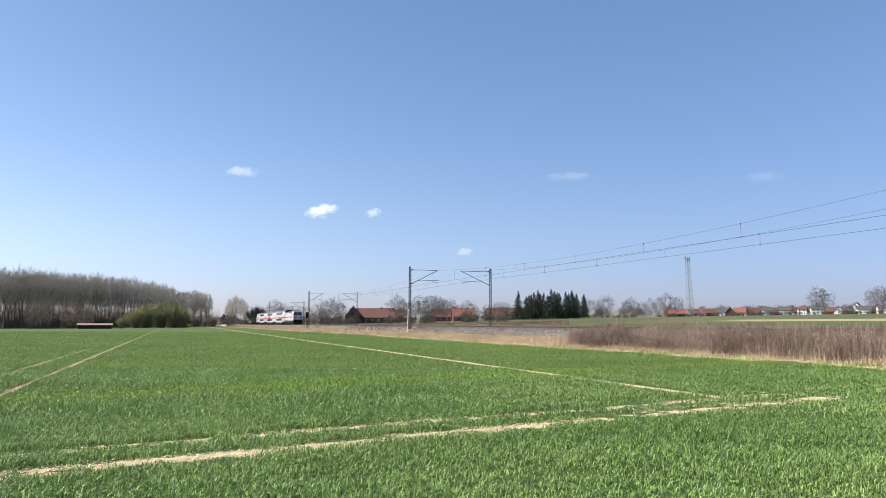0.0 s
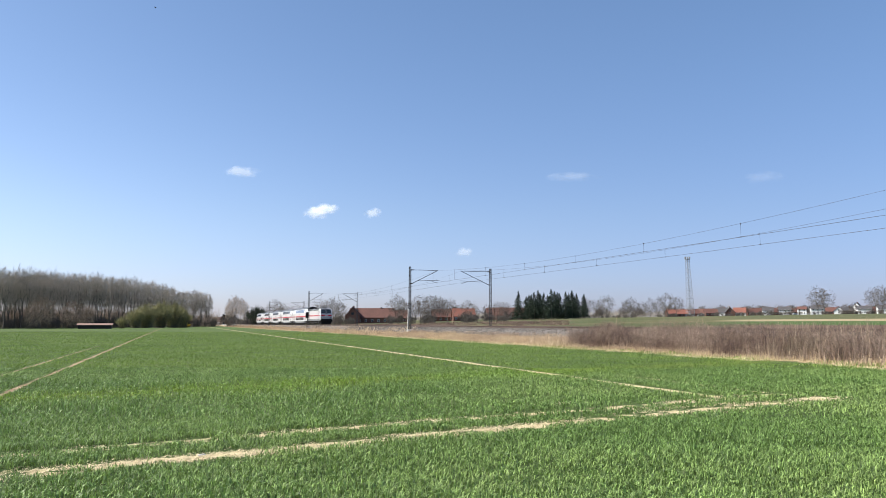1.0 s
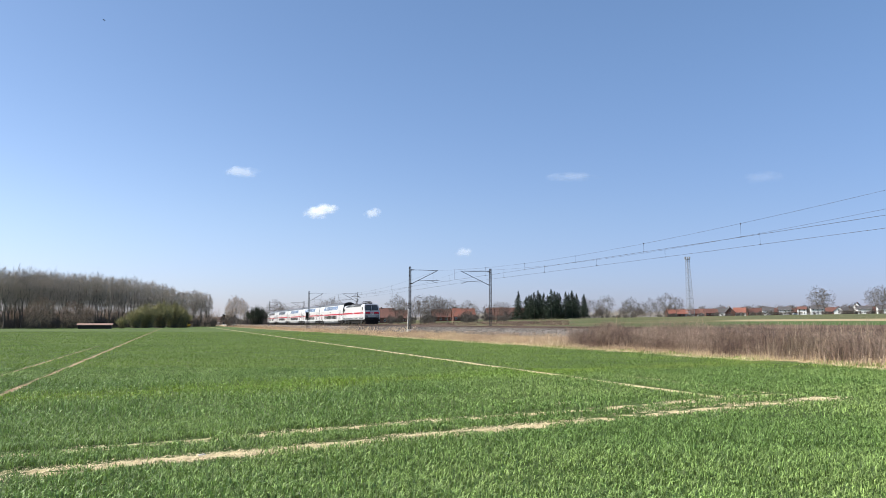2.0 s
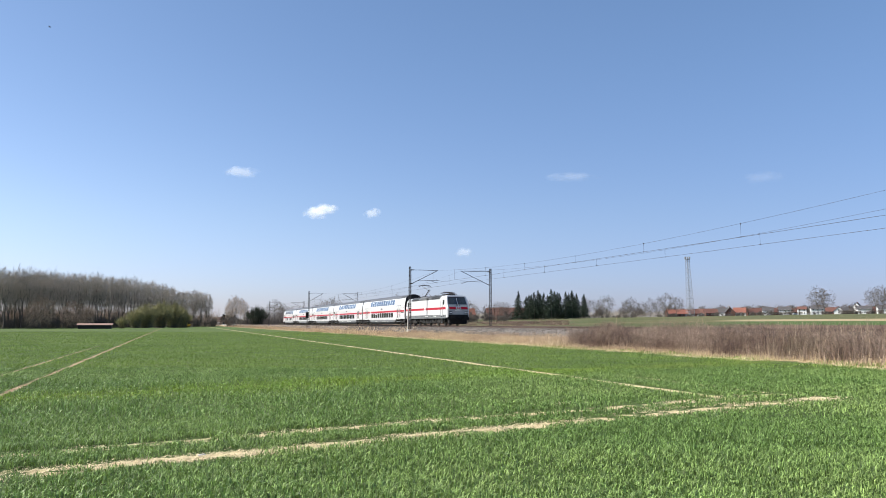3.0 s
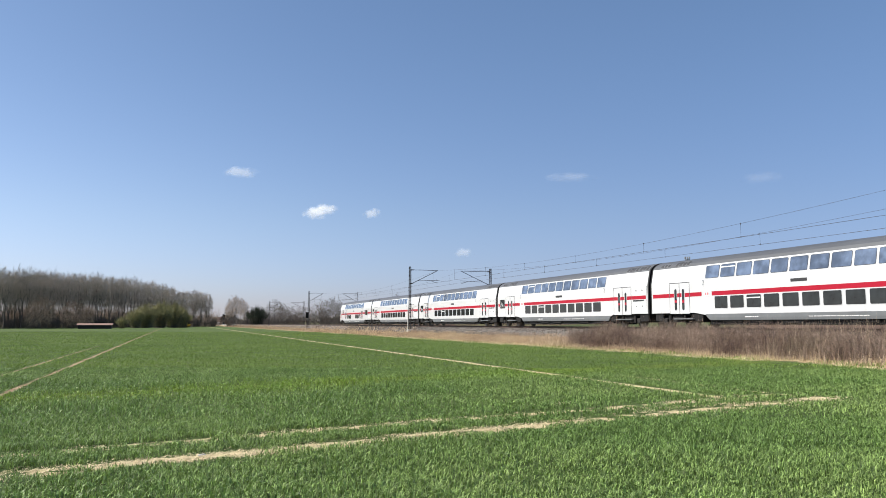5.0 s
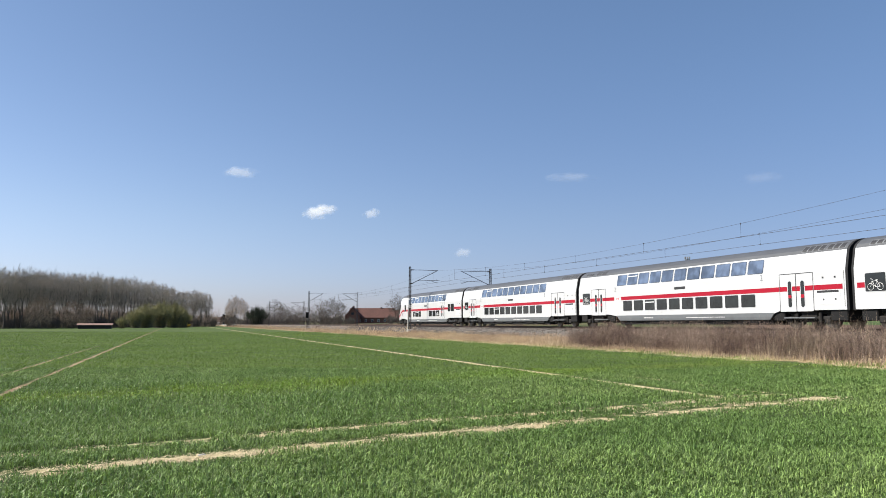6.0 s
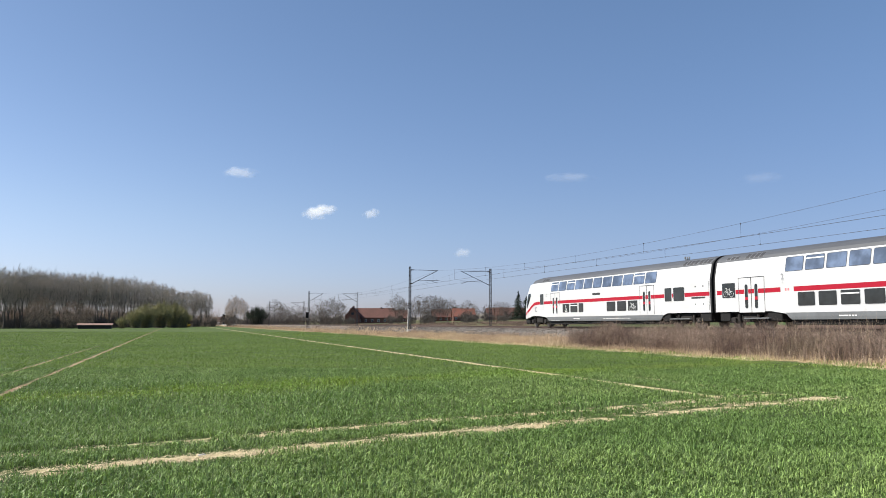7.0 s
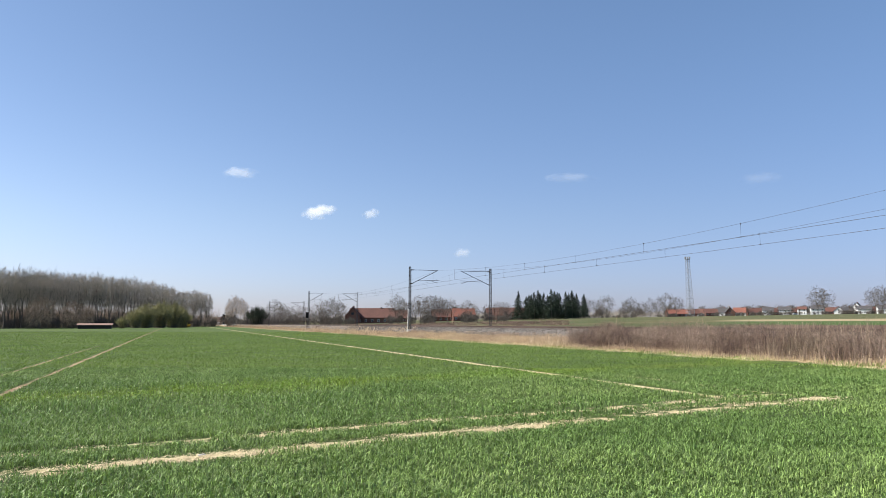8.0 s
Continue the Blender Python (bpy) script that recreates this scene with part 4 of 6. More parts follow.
            for ua, ub, za, zb in ((-0.21, -0.15, 1.38, 1.80), (-0.07, -0.01, 1.38, 1.80), (-0.01, 0.20, 1.74, 1.80), (-0.01, 0.20, 1.38, 1.44)):
                ya, yb = sorted((24.27 + side * ua, 24.27 + side * ub))
                part("emblem_bar", plate(bmesh.new(), [(za, ya, yb), (zb, ya, yb)], side, 0.016), LETTER, th)
            bars(th, side, 24.2, 2.9, 1, 0.08, 0.4, PANEL, seed=9)
            figure(th, "2", 22.2, 2.72, 0.42, side)
            wheelchair_mark(th, 18.55, 1.42, side)
            bike_mark(th, 8.62, 1.4, side)
        else:
            for i in range(10):
                y = 6.36 + i * 1.379
                window_part(th, side, y, y + 1.20, 1.20, 2.0, GLASS, name="lower_window", vent=i == 7)
            door_part(th, side, 2.19, 4.5)
            for yy in (5.85, 20.98):
                figure(th, "2", yy, 2.72, 0.48, side)
                bars(th, side, yy - 0.15, 2.55, 2, 0.05, 0.12, PANEL, seed=21)
            if number != 1:
                bike_mark(th, 25.27, 2.05, side)
            door_part(th, side, 22.35, 24.42)
            if number != 1:
                window_part(th, side, 24.68, 25.86, 1.80, 2.75, GLASS, 0.08, name="lower_window")
            part("stripe", plate(bmesh.new(), [(2.03, 0.35, 2.16), (2.29, 0.35, 2.16)], side, 0.005), RED, th)
            part("stripe", plate(bmesh.new(), [(2.03, 4.53, 20.2), (2.29, 4.53, 20.2)], side, 0.005), RED, th)
            part("stripe", plate(bmesh.new(), [(2.03, 21.15, 22.32), (2.29, 21.15, 22.32)], side, 0.005), RED, th)
            part("stripe", plate(bmesh.new(), [(2.03, 24.45, 26.3), (2.29, 24.45, 26.3)], side, 0.0045), RED, th)
            part("emblem", plate(bmesh.new(), [(2.0, 20.45, 20.9), (2.32, 20.45, 20.9)], side, 0.005), PANEL, th, "small pale emblem field")
            for ea in (20.50, 20.70):
                part("emblem_bar", plate(bmesh.new(), [(2.08, ea, ea + 0.14), (2.24, ea, ea + 0.14)], side, 0.009), FADED_RED, th)
        part("service_panel", plate(bmesh.new(), [(1.28, 0.5, 2.0), (1.98, 0.5, 2.0)], side, 0.0055), PANEL, th)
        part("vent_slot", plate(bmesh.new(), [(1.88, 0.6, 1.95), (1.99, 0.6, 1.95)], side, 0.014), LINE, th)
        for y, z in ((0.75, 2.62), (1.5, 2.62), (0.75, 1.48), (1.5, 1.48)):
            part("handle_recess", plate(bmesh.new(), [(z, y, y + 0.1), (z + 0.09, y, y + 0.1)], side, 0.012), LINE, th)
        part("destination_display", plate(bmesh.new(), [(2.56, 13.08 if control else 12.67, 14.22 if control else 13.8), (2.73, 13.08 if control else 12.67, 14.22 if control else 13.8)], side, 0.008), LINE, th, "black destination display")
        part("seam", plate(bmesh.new(), [(1.15, 0.24, 0.26), (2.95, 0.24, 0.26)], side, 0.005), LINE, th)
        bm = bmesh.new()
        box(bm, side * 1.25, side * 1.47, 2.1, 4.2, 0.55, 0.62, 0.015)
        part("door_step", bm, SKIRT, th)
        if not control:
            bm = bmesh.new()
            box(bm, side * 1.25, side * 1.47, 22.0, 24.0, 0.55, 0.62, 0.015)
            part("door_step", bm, SKIRT, th)
    louvre(th, 1.6, 3.1, 4.1, 4.44)
    louvre(th, 0.3, 1.45, 4.1, 4.44)
    if control:
        louvre(th, 22.2, 23.4, 4.1, 4.40)
    else:
        louvre(th, 22.6, 24.1, 4.1, 4.44)
        louvre(th, 24.6, 25.7, 4.12, 4.36)
    if control:
        bm = bmesh.new()
        rod(bm, (-0.87, 26.9, 1.06), (-0.87, 27.5, 1.06), 0.11, n=10), rod(bm, (0.87, 26.9, 1.06), (0.87, 27.5, 1.06), 0.11, n=10)
        for s in (-1, 1):
            box(bm, s * 0.87 - 0.24, s * 0.87 + 0.24, 27.46, 27.54, 0.88, 1.24, 0.03)
        part("buffers", bm, DARK, th)
        bm = bmesh.new()
        box(bm, -1.15, 1.15, 26.0, 26.9, 0.25, 0.75, 0.08)
        part("snow_plough", bm, DARK, th)
    return th


def build_loco(wheels):
    """Four-axle electric locomotive; y runs from its leading buffers backwards."""
    th = empty("electric_locomotive")
    tagged(th, "white electric locomotive with red stripe, grey roof and raised pantograph", "locomotive")
    y0, y1 = 0.42, 18.42

    def nose(z, k):
        lean = 0.0 if z < 2.15 else (z - 2.15) / 1.65 * 0.95
        return lean + k

    zs = [1.05, 1.38, 2.15, 2.9, 3.45, 3.62, 3.80]
    wide = [1.48, 1.49, 1.49, 1.48, 1.46, 1.40, 1.15]
    bm = bmesh.new()
    rings = []
    for end, k, wf in ((0, 0.0, 0.90), (0, 0.12, 0.97), (0, 0.45, 1.0), (0, 1.9, 1.0), (1, 1.9, 1.0), (1, 0.45, 1.0), (1, 0.12, 0.97), (1, 0.0, 0.90)):
        ring = []
        for z, w in zip(zs, wide):
            off = nose(z, k) if k < 1 else 2.1
            ring.append((-w * wf, y0 + off if end == 0 else y1 - off, z))
        rings.append([bm.verts.new(p) for p in ring] + [bm.verts.new((-x, y, z)) for x, y, z in reversed(ring)])
    for r0, r1 in zip(rings, rings[1:]):
        n = len(r0)
        for i in range(n):
            bm.faces.new((r0[i], r0[(i + 1) % n], r1[(i + 1) % n], r1[i]))
    bm.faces.new(rings[0]), bm.faces.new(rings[-1])
    bmesh.ops.recalc_face_normals(bm, faces=bm.faces)
    part("body_shell", bm, WHITE, th)
    # grey front masks with windscreen, lamps and red fields
    for end in (0, 1):
        def at(z, dy=0.0):
            return (y0 + nose(z, -dy)) if end == 0 else (y1 - nose(z, -dy))

        def mask(rows, mat, name, off, label=""):
            b = bmesh.new()
            prev = None
            for z, xa, xb in rows:
                cur = [b.verts.new((x, at(z, off), z)) for x in (xa, xb)]
                back = [b.verts.new((x, at(z, -0.02), z)) for x in (xa, xb)]
                if prev:
                    b.faces.new((prev[0][0], prev[0][1], cur[1], cur[0]))
                    for j in (0, 1):
                        b.faces.new((prev[0][j], cur[j], back[j], prev[1][j]))
                prev = (cur, back)
            bmesh.ops.recalc_face_normals(b, faces=b.faces)
            return part(name, b, mat, th, label)

        mask([(1.05, -1.30, 1.30), (2.15, -1.32, 1.32), (2.75, -1.32, 1.32)], FRONT_GREY, "front_mask", 0.01, "grey front panel")
        mask([(1.03, -1.32, 1.32), (1.40, -1.32, 1.32)], DARK, "front_apron", 0.018, "black lower front")
        mask([(2.66, -1.24, 1.24), (3.64, -1.10, 1.10)], LINE, "windscreen_surround", 0.014)
        mask([(2.74, -1.17, -0.05), (3.46, -1.06, -0.05)], SCREEN, "windscreen", 0.022, "dark raked windscreen")
        mask([(2.74, 0.05, 1.17), (3.46, 0.05, 1.06)], SCREEN, "windscreen", 0.022, "dark raked windscreen")
        for s in (-1, 1):
            a, c = sorted((s * 0.33, s * 1.22))
            mask([(2.04, a, c), (2.15, a, c), (2.36, a, c)], RED, "red_field", 0.02)
            a, c = sorted((s * 0.82, s * 1.24))
            mask([(1.48, a, c), (1.78, a, c)], LINE, "lamp_housing", 0.02)
            for q in (0.93, 1.12):
                part("headlight", rods(((s * q, at(1.63, 0.02), 1.63), (s * q, at(1.63, 0.06), 1.63), 0.075), n=12), LAMP_GLASS, th, "round clear headlight")
        mask([(2.02, -0.24, 0.24), (2.15, -0.24, 0.24), (2.38, -0.24, 0.24)], PANEL, "emblem", 0.02)
        for ea, eb in ((-0.17, -0.03), (0.03, 0.17)):
            mask([(2.09, ea, eb), (2.15, ea, eb), (2.31, ea, eb)], RED, "emblem_bar", 0.024)
        for k in range(6):
            mask([(1.86, -0.42 + 0.14 * k, -0.33 + 0.14 * k), (1.93, -0.42 + 0.14 * k, -0.33 + 0.14 * k)], LETTER_WHITE, "number_bar", 0.022)
        mask([(2.50, -0.26, 0.26), (2.64, -0.26, 0.26)], LINE, "lamp_niche", 0.016)
        for q in (-0.12, 0.12):
            part("headlight", rods(((q, at(2.57, 0.0), 2.57), (q, at(2.57, 0.04), 2.57), 0.055), n=12), LAMP_GLASS, th)
        mask([(2.74, -0.03, 0.03), (3.46, -0.03, 0.03)], TRIM, "window_post", 0.024)
        for s in (-1, 1):
            part("wiper", rods(((s * 0.75, at(2.74, 0.05), 2.74), (s * 0.25, at(3.35, 0.05), 3.35), 0.018)), LINE, th)
        bf = bmesh.new()
        sg = -1 if end == 0 else 1
        base = y0 if end == 0 else y1
        box(bf, -1.40, 1.40, base - 0.05, base + 0.12, 0.72, 1.12, 0.03)
        for s in (-1, 1):
            b1 = rods(((s * 0.87, base, 1.06), (s * 0.87, base + sg * 0.40, 1.06), 0.12), n=12)
            box(b1, s * 0.87 - 0.30, s * 0.87 + 0.30, base + sg * 0.39, base + sg * 0.45, 0.88, 1.24, 0.03)
            part("buffer", b1, DARK, th)
        box(bf, -0.08, 0.08, base + sg * 0.05, base + sg * 0.5, 0.80, 1.05, 0.03)
        rod(bf, (0.4, base + sg * 0.1, 0.95), (0.42, base + sg * 0.25, 0.5), 0.035, n=6)
        rod(bf, (-0.4, base + sg * 0.1, 0.95), (-0.42, base + sg * 0.25, 0.5), 0.035, n=6)
        part("buffer_beam", bf, DARK, th, "black buffer beam with coupling and hoses")
        pl = bmesh.new()
        ya, yb = sorted((base - sg * 0.12, base - sg * 0.75))
        box(pl, -1.2, 1.2, ya, yb, 0.22, 1.06, 0.10)
        part("rail_guard", pl, DARK, th)
    # side skirt, stripe, doors, windows
    for side in (-1, 1):
        part("skirt", plate(bmesh.new(), [(0.95, y0 + 0.55, y1 - 0.55), (1.03, y0 + 0.5, y1 - 0.5), (1.39, y0 + 0.45, y1 - 0.45)], side, 0.006, loco_x), SKIRT, th, "grey lower body band")
        part("stripe", plate(bmesh.new(), [(2.05, 1.0, 8.85), (2.33, 1.0, 8.85)], side, 0.007, loco_x), RED, th)
        part("stripe", plate(bmesh.new(), [(2.05, 9.65, 18.0), (2.33, 9.65, 18.0)], side, 0.007, loco_x), RED, th)
        part("emblem", plate(bmesh.new(), [(2.03, 9.05, 9.45), (2.35, 9.05, 9.45)], side, 0.007, loco_x), PANEL, th)
        for ea in (9.11, 9.28):
            part("emblem_bar", plate(bmesh.new(), [(2.10, ea, ea + 0.11), (2.28, ea, ea + 0.11)], side, 0.011, loco_x), FADED_RED, th)
        for ya in (2.15, 15.75):
            d = part("cab_door", plate(bmesh.new(), [(1.3, ya, ya + 0.75), (3.3, ya, ya + 0.75)], side, 0.009, loco_x), WHITE, th, "white narrow cab door")
            for yy in (ya, ya + 0.75):
                part("seam", plate(bmesh.new(), [(1.3, yy - 0.012, yy + 0.012), (3.3, yy - 0.012, yy + 0.012)], side, 0.012, loco_x), LETTER, d)
                part("grab_rail", rods(((side * 1.53, yy, 1.35), (side * 1.53, yy, 3.1), 0.018)), TRIM, d)
        for ya in (1.45, 16.72):
            window_part(th, side, ya, ya + 0.55, 2.62, 3.3, GLASS, 0.12, name="cab_side_window", fx=loco_x)
        for ya in (2.3, 15.95):
            st = bmesh.new()
            for zz in (0.35, 0.6, 0.85):
                box(st, side * 1.35, side * 1.5, ya, ya + 0.5, zz, zz + 0.04, 0.01)
            for yy in (ya, ya + 0.46):
                box(st, side * 1.40, side * 1.44, yy, yy + 0.04, 0.35, 1.05)
            part("cab_steps", st, SKIRT, th)
            part("step_recess", plate(bmesh.new(), [(1.1, ya, ya + 0.5), (1.26, ya, ya + 0.5)], side, 0.012, loco_x), LINE, th)
        for ya in (1.6, 6.1, 10.3, 13.2, 16.9):
            part("skirt_hatch", plate(bmesh.new(), [(1.16, ya, ya + 0.35), (1.28, ya, ya + 0.35)], side, 0.010, loco_x), LINE, th)
        bars(th, side, 8.0, 1.2, 8, 0.06, 0.12, LETTER_WHITE, loco_x, seed=11)
        bars(th, side, 4.6, 1.18, 5, 0.10, 0.12, LETTER_WHITE, loco_x, seed=12)
        bars(th, side, 5.6, 1.14, 1, 0.18, 0.10, LETTER_WHITE, loco_x, seed=13)
    # roof hood between the cabs
    bm = bmesh.new()
    ra = [(-1.478, 3.38), (-1.45, 3.62), (-1.10, 3.88), (1.10, 3.88), (1.45, 3.62), (1.478, 3.38)]
    rings = []
    for y in (3.0, 3.2, 15.3, 15.5):
        s = 0.97 if y in (3.0, 15.5) else 1.0
        rings.append([bm.verts.new((x * (0.5 + s / 2), y, 3.38 + (z - 3.38) * s)) for x, z in ra])
    for r0, r1 in zip(rings, rings[1:]):
        for i in range(len(ra) - 1):
            bm.faces.new((r0[i], r0[i + 1], r1[i + 1], r1[i]))
    bm.faces.new(rings[0]), bm.faces.new(rings[-1])
    bmesh.ops.recalc_face_normals(bm, faces=bm.faces)
    part("roof_hood", bm, LOCO_ROOF, th, "grey roof hood with ventilation grilles")
    HOOD_PALE = material("roof_hood_pale_panel", (0.20, 0.21, 0.215), 0.55, vary=0.15, scale=2.0)
    for s in (-1, 1):
        for ya, yb, mt in ((3.25, 6.6, ROOF_GREY), (6.64, 8.3, LOCO_ROOF), (8.34, 11.9, HOOD_PALE), (11.94, 15.2, ROOF_GREY)):
            bm = bmesh.new()
            pts = ((1.474, 3.42), (1.456, 3.60), (1.12, 3.872))
            lo = [[bm.verts.new((s * (x + 0.010), y, z + 0.008)) for x, z in pts] for y in (ya, yb)]
            for i in range(2):
                bm.faces.new((lo[0][i], lo[0][i + 1], lo[1][i + 1], lo[1][i]))
            bmesh.ops.solidify(bm, geom=bm.faces[:], thickness=0.012)
            bmesh.ops.recalc_face_normals(bm, faces=bm.faces)
            part("roof_panel", bm, mt, th)
    for ya, yb in ((13.2, 15.2), (7.6, 8.4), (4.6, 5.2), (5.5, 6.2)):
        for s in (-1, 1):
            bm = bmesh.new()
            box(bm, -0.015, 0.015, ya, yb, -0.09, 0.09)
            g = part("roof_grille", bm, LINE, th)
            g.matrix_basis = Matrix.Translation((s * 1.482, 0, 3.51)) @ Matrix.Rotation(-s * radians(6.6), 4, "Y")
    # underframe
    bm = bmesh.new()
    box(bm, -1.25, 1.25, 1.2, 17.7, 0.85, 1.08, 0.04)
    for ya, yb, lo in ((6.2, 7.3, 0.35), (7.5, 9.6, 0.28), (9.8, 11.2, 0.34), (11.4, 12.4, 0.45), (2.0, 2.6, 0.5), (5.3, 5.9, 0.55), (13.0, 13.5, 0.5), (16.4, 16.9, 0.55)):
        box(bm, -1.22, 1.22, ya, yb, lo, 1.06, 0.05)
    part("underframe", bm, DARK, th, "black underframe with transformer and boxes")
    bm = bmesh.new()
    for k, ya in enumerate((6.6, 8.1, 8.9, 10.4, 11.8, 14.0)):
        box(bm, -1.27, -1.22, ya, ya + 0.32, 0.5 + 0.1 * (k % 2), 0.85, 0.01)
    part("equipment_cover", bm, GRIME, th)
    bogie(th, 4.25, wheels, 2.6, 1.22)
    bogie(th, 14.65, wheels, 2.6, 1.22)
    # pantographs: rear one raised, leading one folded
    pantograph(th, 13.7, True)
    pantograph(th, 4.0, False)
    bm = bmesh.new()
    for i in range(3):
        y = 6.2 + i * 2.4
        rod(bm, (0.3, y, 3.86), (0.3, y, 4.08), 0.09, 0.06, n=8)
    rod(bm, (0.3, 5.4, 4.09), (0.3, 11.6, 4.09), 0.02, n=6)
    part("roof_busbar", bm, CERAMIC, th)
    bm = rods(((0.2, 2.5, 3.75), (0.2, 2.5, 4.0), 0.05), ((-0.3, 1.75, 3.7), (-0.3, 1.75, 3.98), 0.03), ((-0.9, 2.3, 3.7), (-0.9, 2.5, 3.86), 0.05))
    part("roof_horn", bm, LINE, th)
    return th


def pantograph(loco, y, up):
    p = empty("pantograph", Matrix.Translation((0, y, 3.86)))
    p.parent = loco
    bm = bmesh.new()
    for s in (-1, 1):
        rod(bm, (s * 0.55, -0.9, 0.16), (s * 0.55, 0.75, 0.16), 0.04, n=6)
        for q in (-0.8, 0.65):
            rod(bm, (s * 0.55, q, 0.0), (s * 0.55, q, 0.16), 0.07, n=8)
    for q in (-0.9, 0.0, 0.75):
        rod(bm, (-0.55, q, 0.16), (0.55, q, 0.16), 0.035, n=6)
    part("base_frame", bm, CERAMIC, p)
    for s in (-1, 1):
        for q in (-0.8, 0.65):
            bm = bmesh.new()
            for i in range(3):
                rod(bm, (s * 0.55, q, 0.01 + i * 0.055), (s * 0.55, q, 0.045 + i * 0.055), 0.11, n=8)
            part("insulator", bm, CERAMIC, p)
    if not up:
        bm = rods(((-0.55, -1.2, 0.30), (-0.55, 0.9, 0.34), 0.03), ((0.55, -1.2, 0.30), (0.55, 0.9, 0.34), 0.03), ((-0.55, -1.2, 0.30), (0.55, -1.2, 0.30), 0.03), ((-0.55, -1.2, 0.30), (-0.55, -1.45, 0.08), 0.025), ((0.55, -1.2, 0.30), (0.55, -1.45, 0.08), 0.025))
        part("rest_frame", bm, CERAMIC, p)
    if up:
        knee, head = Vector((0, -1.75, 1.05)), Vector((0, 0.15, 1.72))
    else:
        knee, head = Vector((0, -1.7, 0.30)), Vector((0, 0.35, 0.42))
    foot = Vector((0, 0.1, 0.2))
    part("lower_arm", rods((foot, knee, 0.055), (foot + Vector((0.2, 0.35, 0)), knee + Vector((0.15, 0.05, -0.08)), 0.022)), CERAMIC, p)
    part("upper_arm", rods((knee + Vector((-0.12, 0, 0)), head + Vector((-0.42, 0, 0)), 0.03), (knee + Vector((0.12, 0, 0)), head + Vector((0.42, 0, 0)), 0.03), (knee + Vector((-0.2, 0, 0)), knee + Vector((0.2, 0, 0)), 0.05), (knee + Vector((0, 0.1, -0.1)), head + Vector((0, 0.1, -0.08)), 0.016)), SKIRT if up else CERAMIC, p)
    bm = bmesh.new()
    for q in (-0.28, 0.28):
        c = head + Vector((0, q, 0.06))
        rod(bm, c + Vector((-0.6, 0, 0)), c + Vector((0.6, 0, 0)), 0.035, n=6)
        for s in (-1, 1):
            rod(bm, c + Vector((s * 0.6, 0, 0)), c + Vector((s * 0.95, 0, -0.26)), 0.022, n=6)
    for s in (-0.42, 0.42):
        rod(bm, head + Vector((s, -0.3, 0.03)), head + Vector((s, 0.3, 0.03)), 0.02, n=5)
    part("contact_strips", bm, CERAMIC, p)
    return p


# ---- trees ----
def branch_rows(rs, height, kind):
    """Rows of a leafless tree, (limbs, twigs): the trunk forks again and again towards tips spread through the crown."""
    fork, mid, wide, tall, tips, fine, thin = {"wood": (0.24, 0.66, 0.18, 0.335, 300, 10, 0.018), "broad": (0.24, 0.60, 0.40, 0.40, 360, 11, 0.023),
                                               "round": (0.08, 0.52, 0.38, 0.48, 420, 15, 0.045), "far": (0.12, 0.55, 0.44, 0.45, 150, 8, 0.10)}[kind]
    d = rs.normal(0, 1, (tips, 3))
    d /= np.linalg.norm(d, axis=1, keepdims=True)
    az, ph = np.arctan2(d[:, 1], d[:, 0]), rs.uniform(0, 6.28, 3)
    rough = 0.4 if kind == "wood" else 1.0
    lump = 1 + rough * (0.10 * np.sin(2 * az + ph[0]) + 0.08 * np.sin(3 * az + 4 * d[:, 2] + ph[1]) + 0.06 * np.sin(6 * d[:, 2] + ph[2]))
    tip = (np.array([0, 0, mid]) + d * (rs.uniform(0.1, 1, tips) ** 0.42 * lump)[:, None] * [wide, wide, tall]) * height
    tip = tip[tip[:, 2] > fork * height * 1.05]
    limbs, twigs = [], []
    r0 = height * (0.0115 if kind == "wood" else 0.017)
    p = np.zeros(3)
    lean = rs.normal(0, 0.03, 3) * [1, 1, 0]
    for i in range(4):
        q = p + np.array([0, 0, fork * height / 4]) + (lean + rs.normal(0, 0.012, 3) * [1, 1, 0]) * height * fork / 4
        limbs.append((*p, *q, r0 * (1.15 - 0.08 * i), r0 * (1.07 - 0.08 * i)))
        p = q

    def part_ways(p, pts, r):
        if len(pts) <= 3:
            for e in pts:
                twigs.append((*p, *e, max(thin, r * 0.7)))
                a = e - p
                a /= np.linalg.norm(a) + 1e-6
                for k in range(fine):
                    o = p + (e - p) * rs.uniform(0.3, 1.0)
                    b = a + rs.normal(0, 0.45, 3) + [0, 0, 0.12]
                    twigs.append((*o, *(o + b / np.linalg.norm(b) * height * rs.uniform(0.03, 0.075)), thin))
            return
        u = pts - p
        u = u / (np.linalg.norm(u, axis=1, keepdims=True) + 1e-6)
        u = u - u.mean(0)
        side = u @ (np.linalg.eigh(u.T @ u)[1][:, 2] + rs.normal(0, 0.25, 3))
        cut = np.quantile(side, rs.uniform(0.3, 0.7))
        for g in (pts[side <= cut], pts[side > cut]):
            if len(g) == 0:
                continue
            q = p + (g.mean(0) - p) * rs.uniform(0.30, 0.48)
            ln = np.linalg.norm(q - p)
            q = q + rs.normal(0, 0.05, 3) * ln
            rg = max(0.008, r * (len(g) / len(pts)) ** 0.5)
            if rg > 0.045:
                m = (p + q) / 2 + rs.normal(0, 0.07, 3) * ln
                limbs.append((*p, *m, rg * 1.1, rg)), limbs.append((*m, *q, rg, rg * 0.92))
            else:
                e = p + (q - p) * 1.15
                twigs.append((*p, *e, max(thin, rg)))
            part_ways(q, g, rg)

    part_ways(p, tip, r0 * 0.85)
    return limbs, twigs


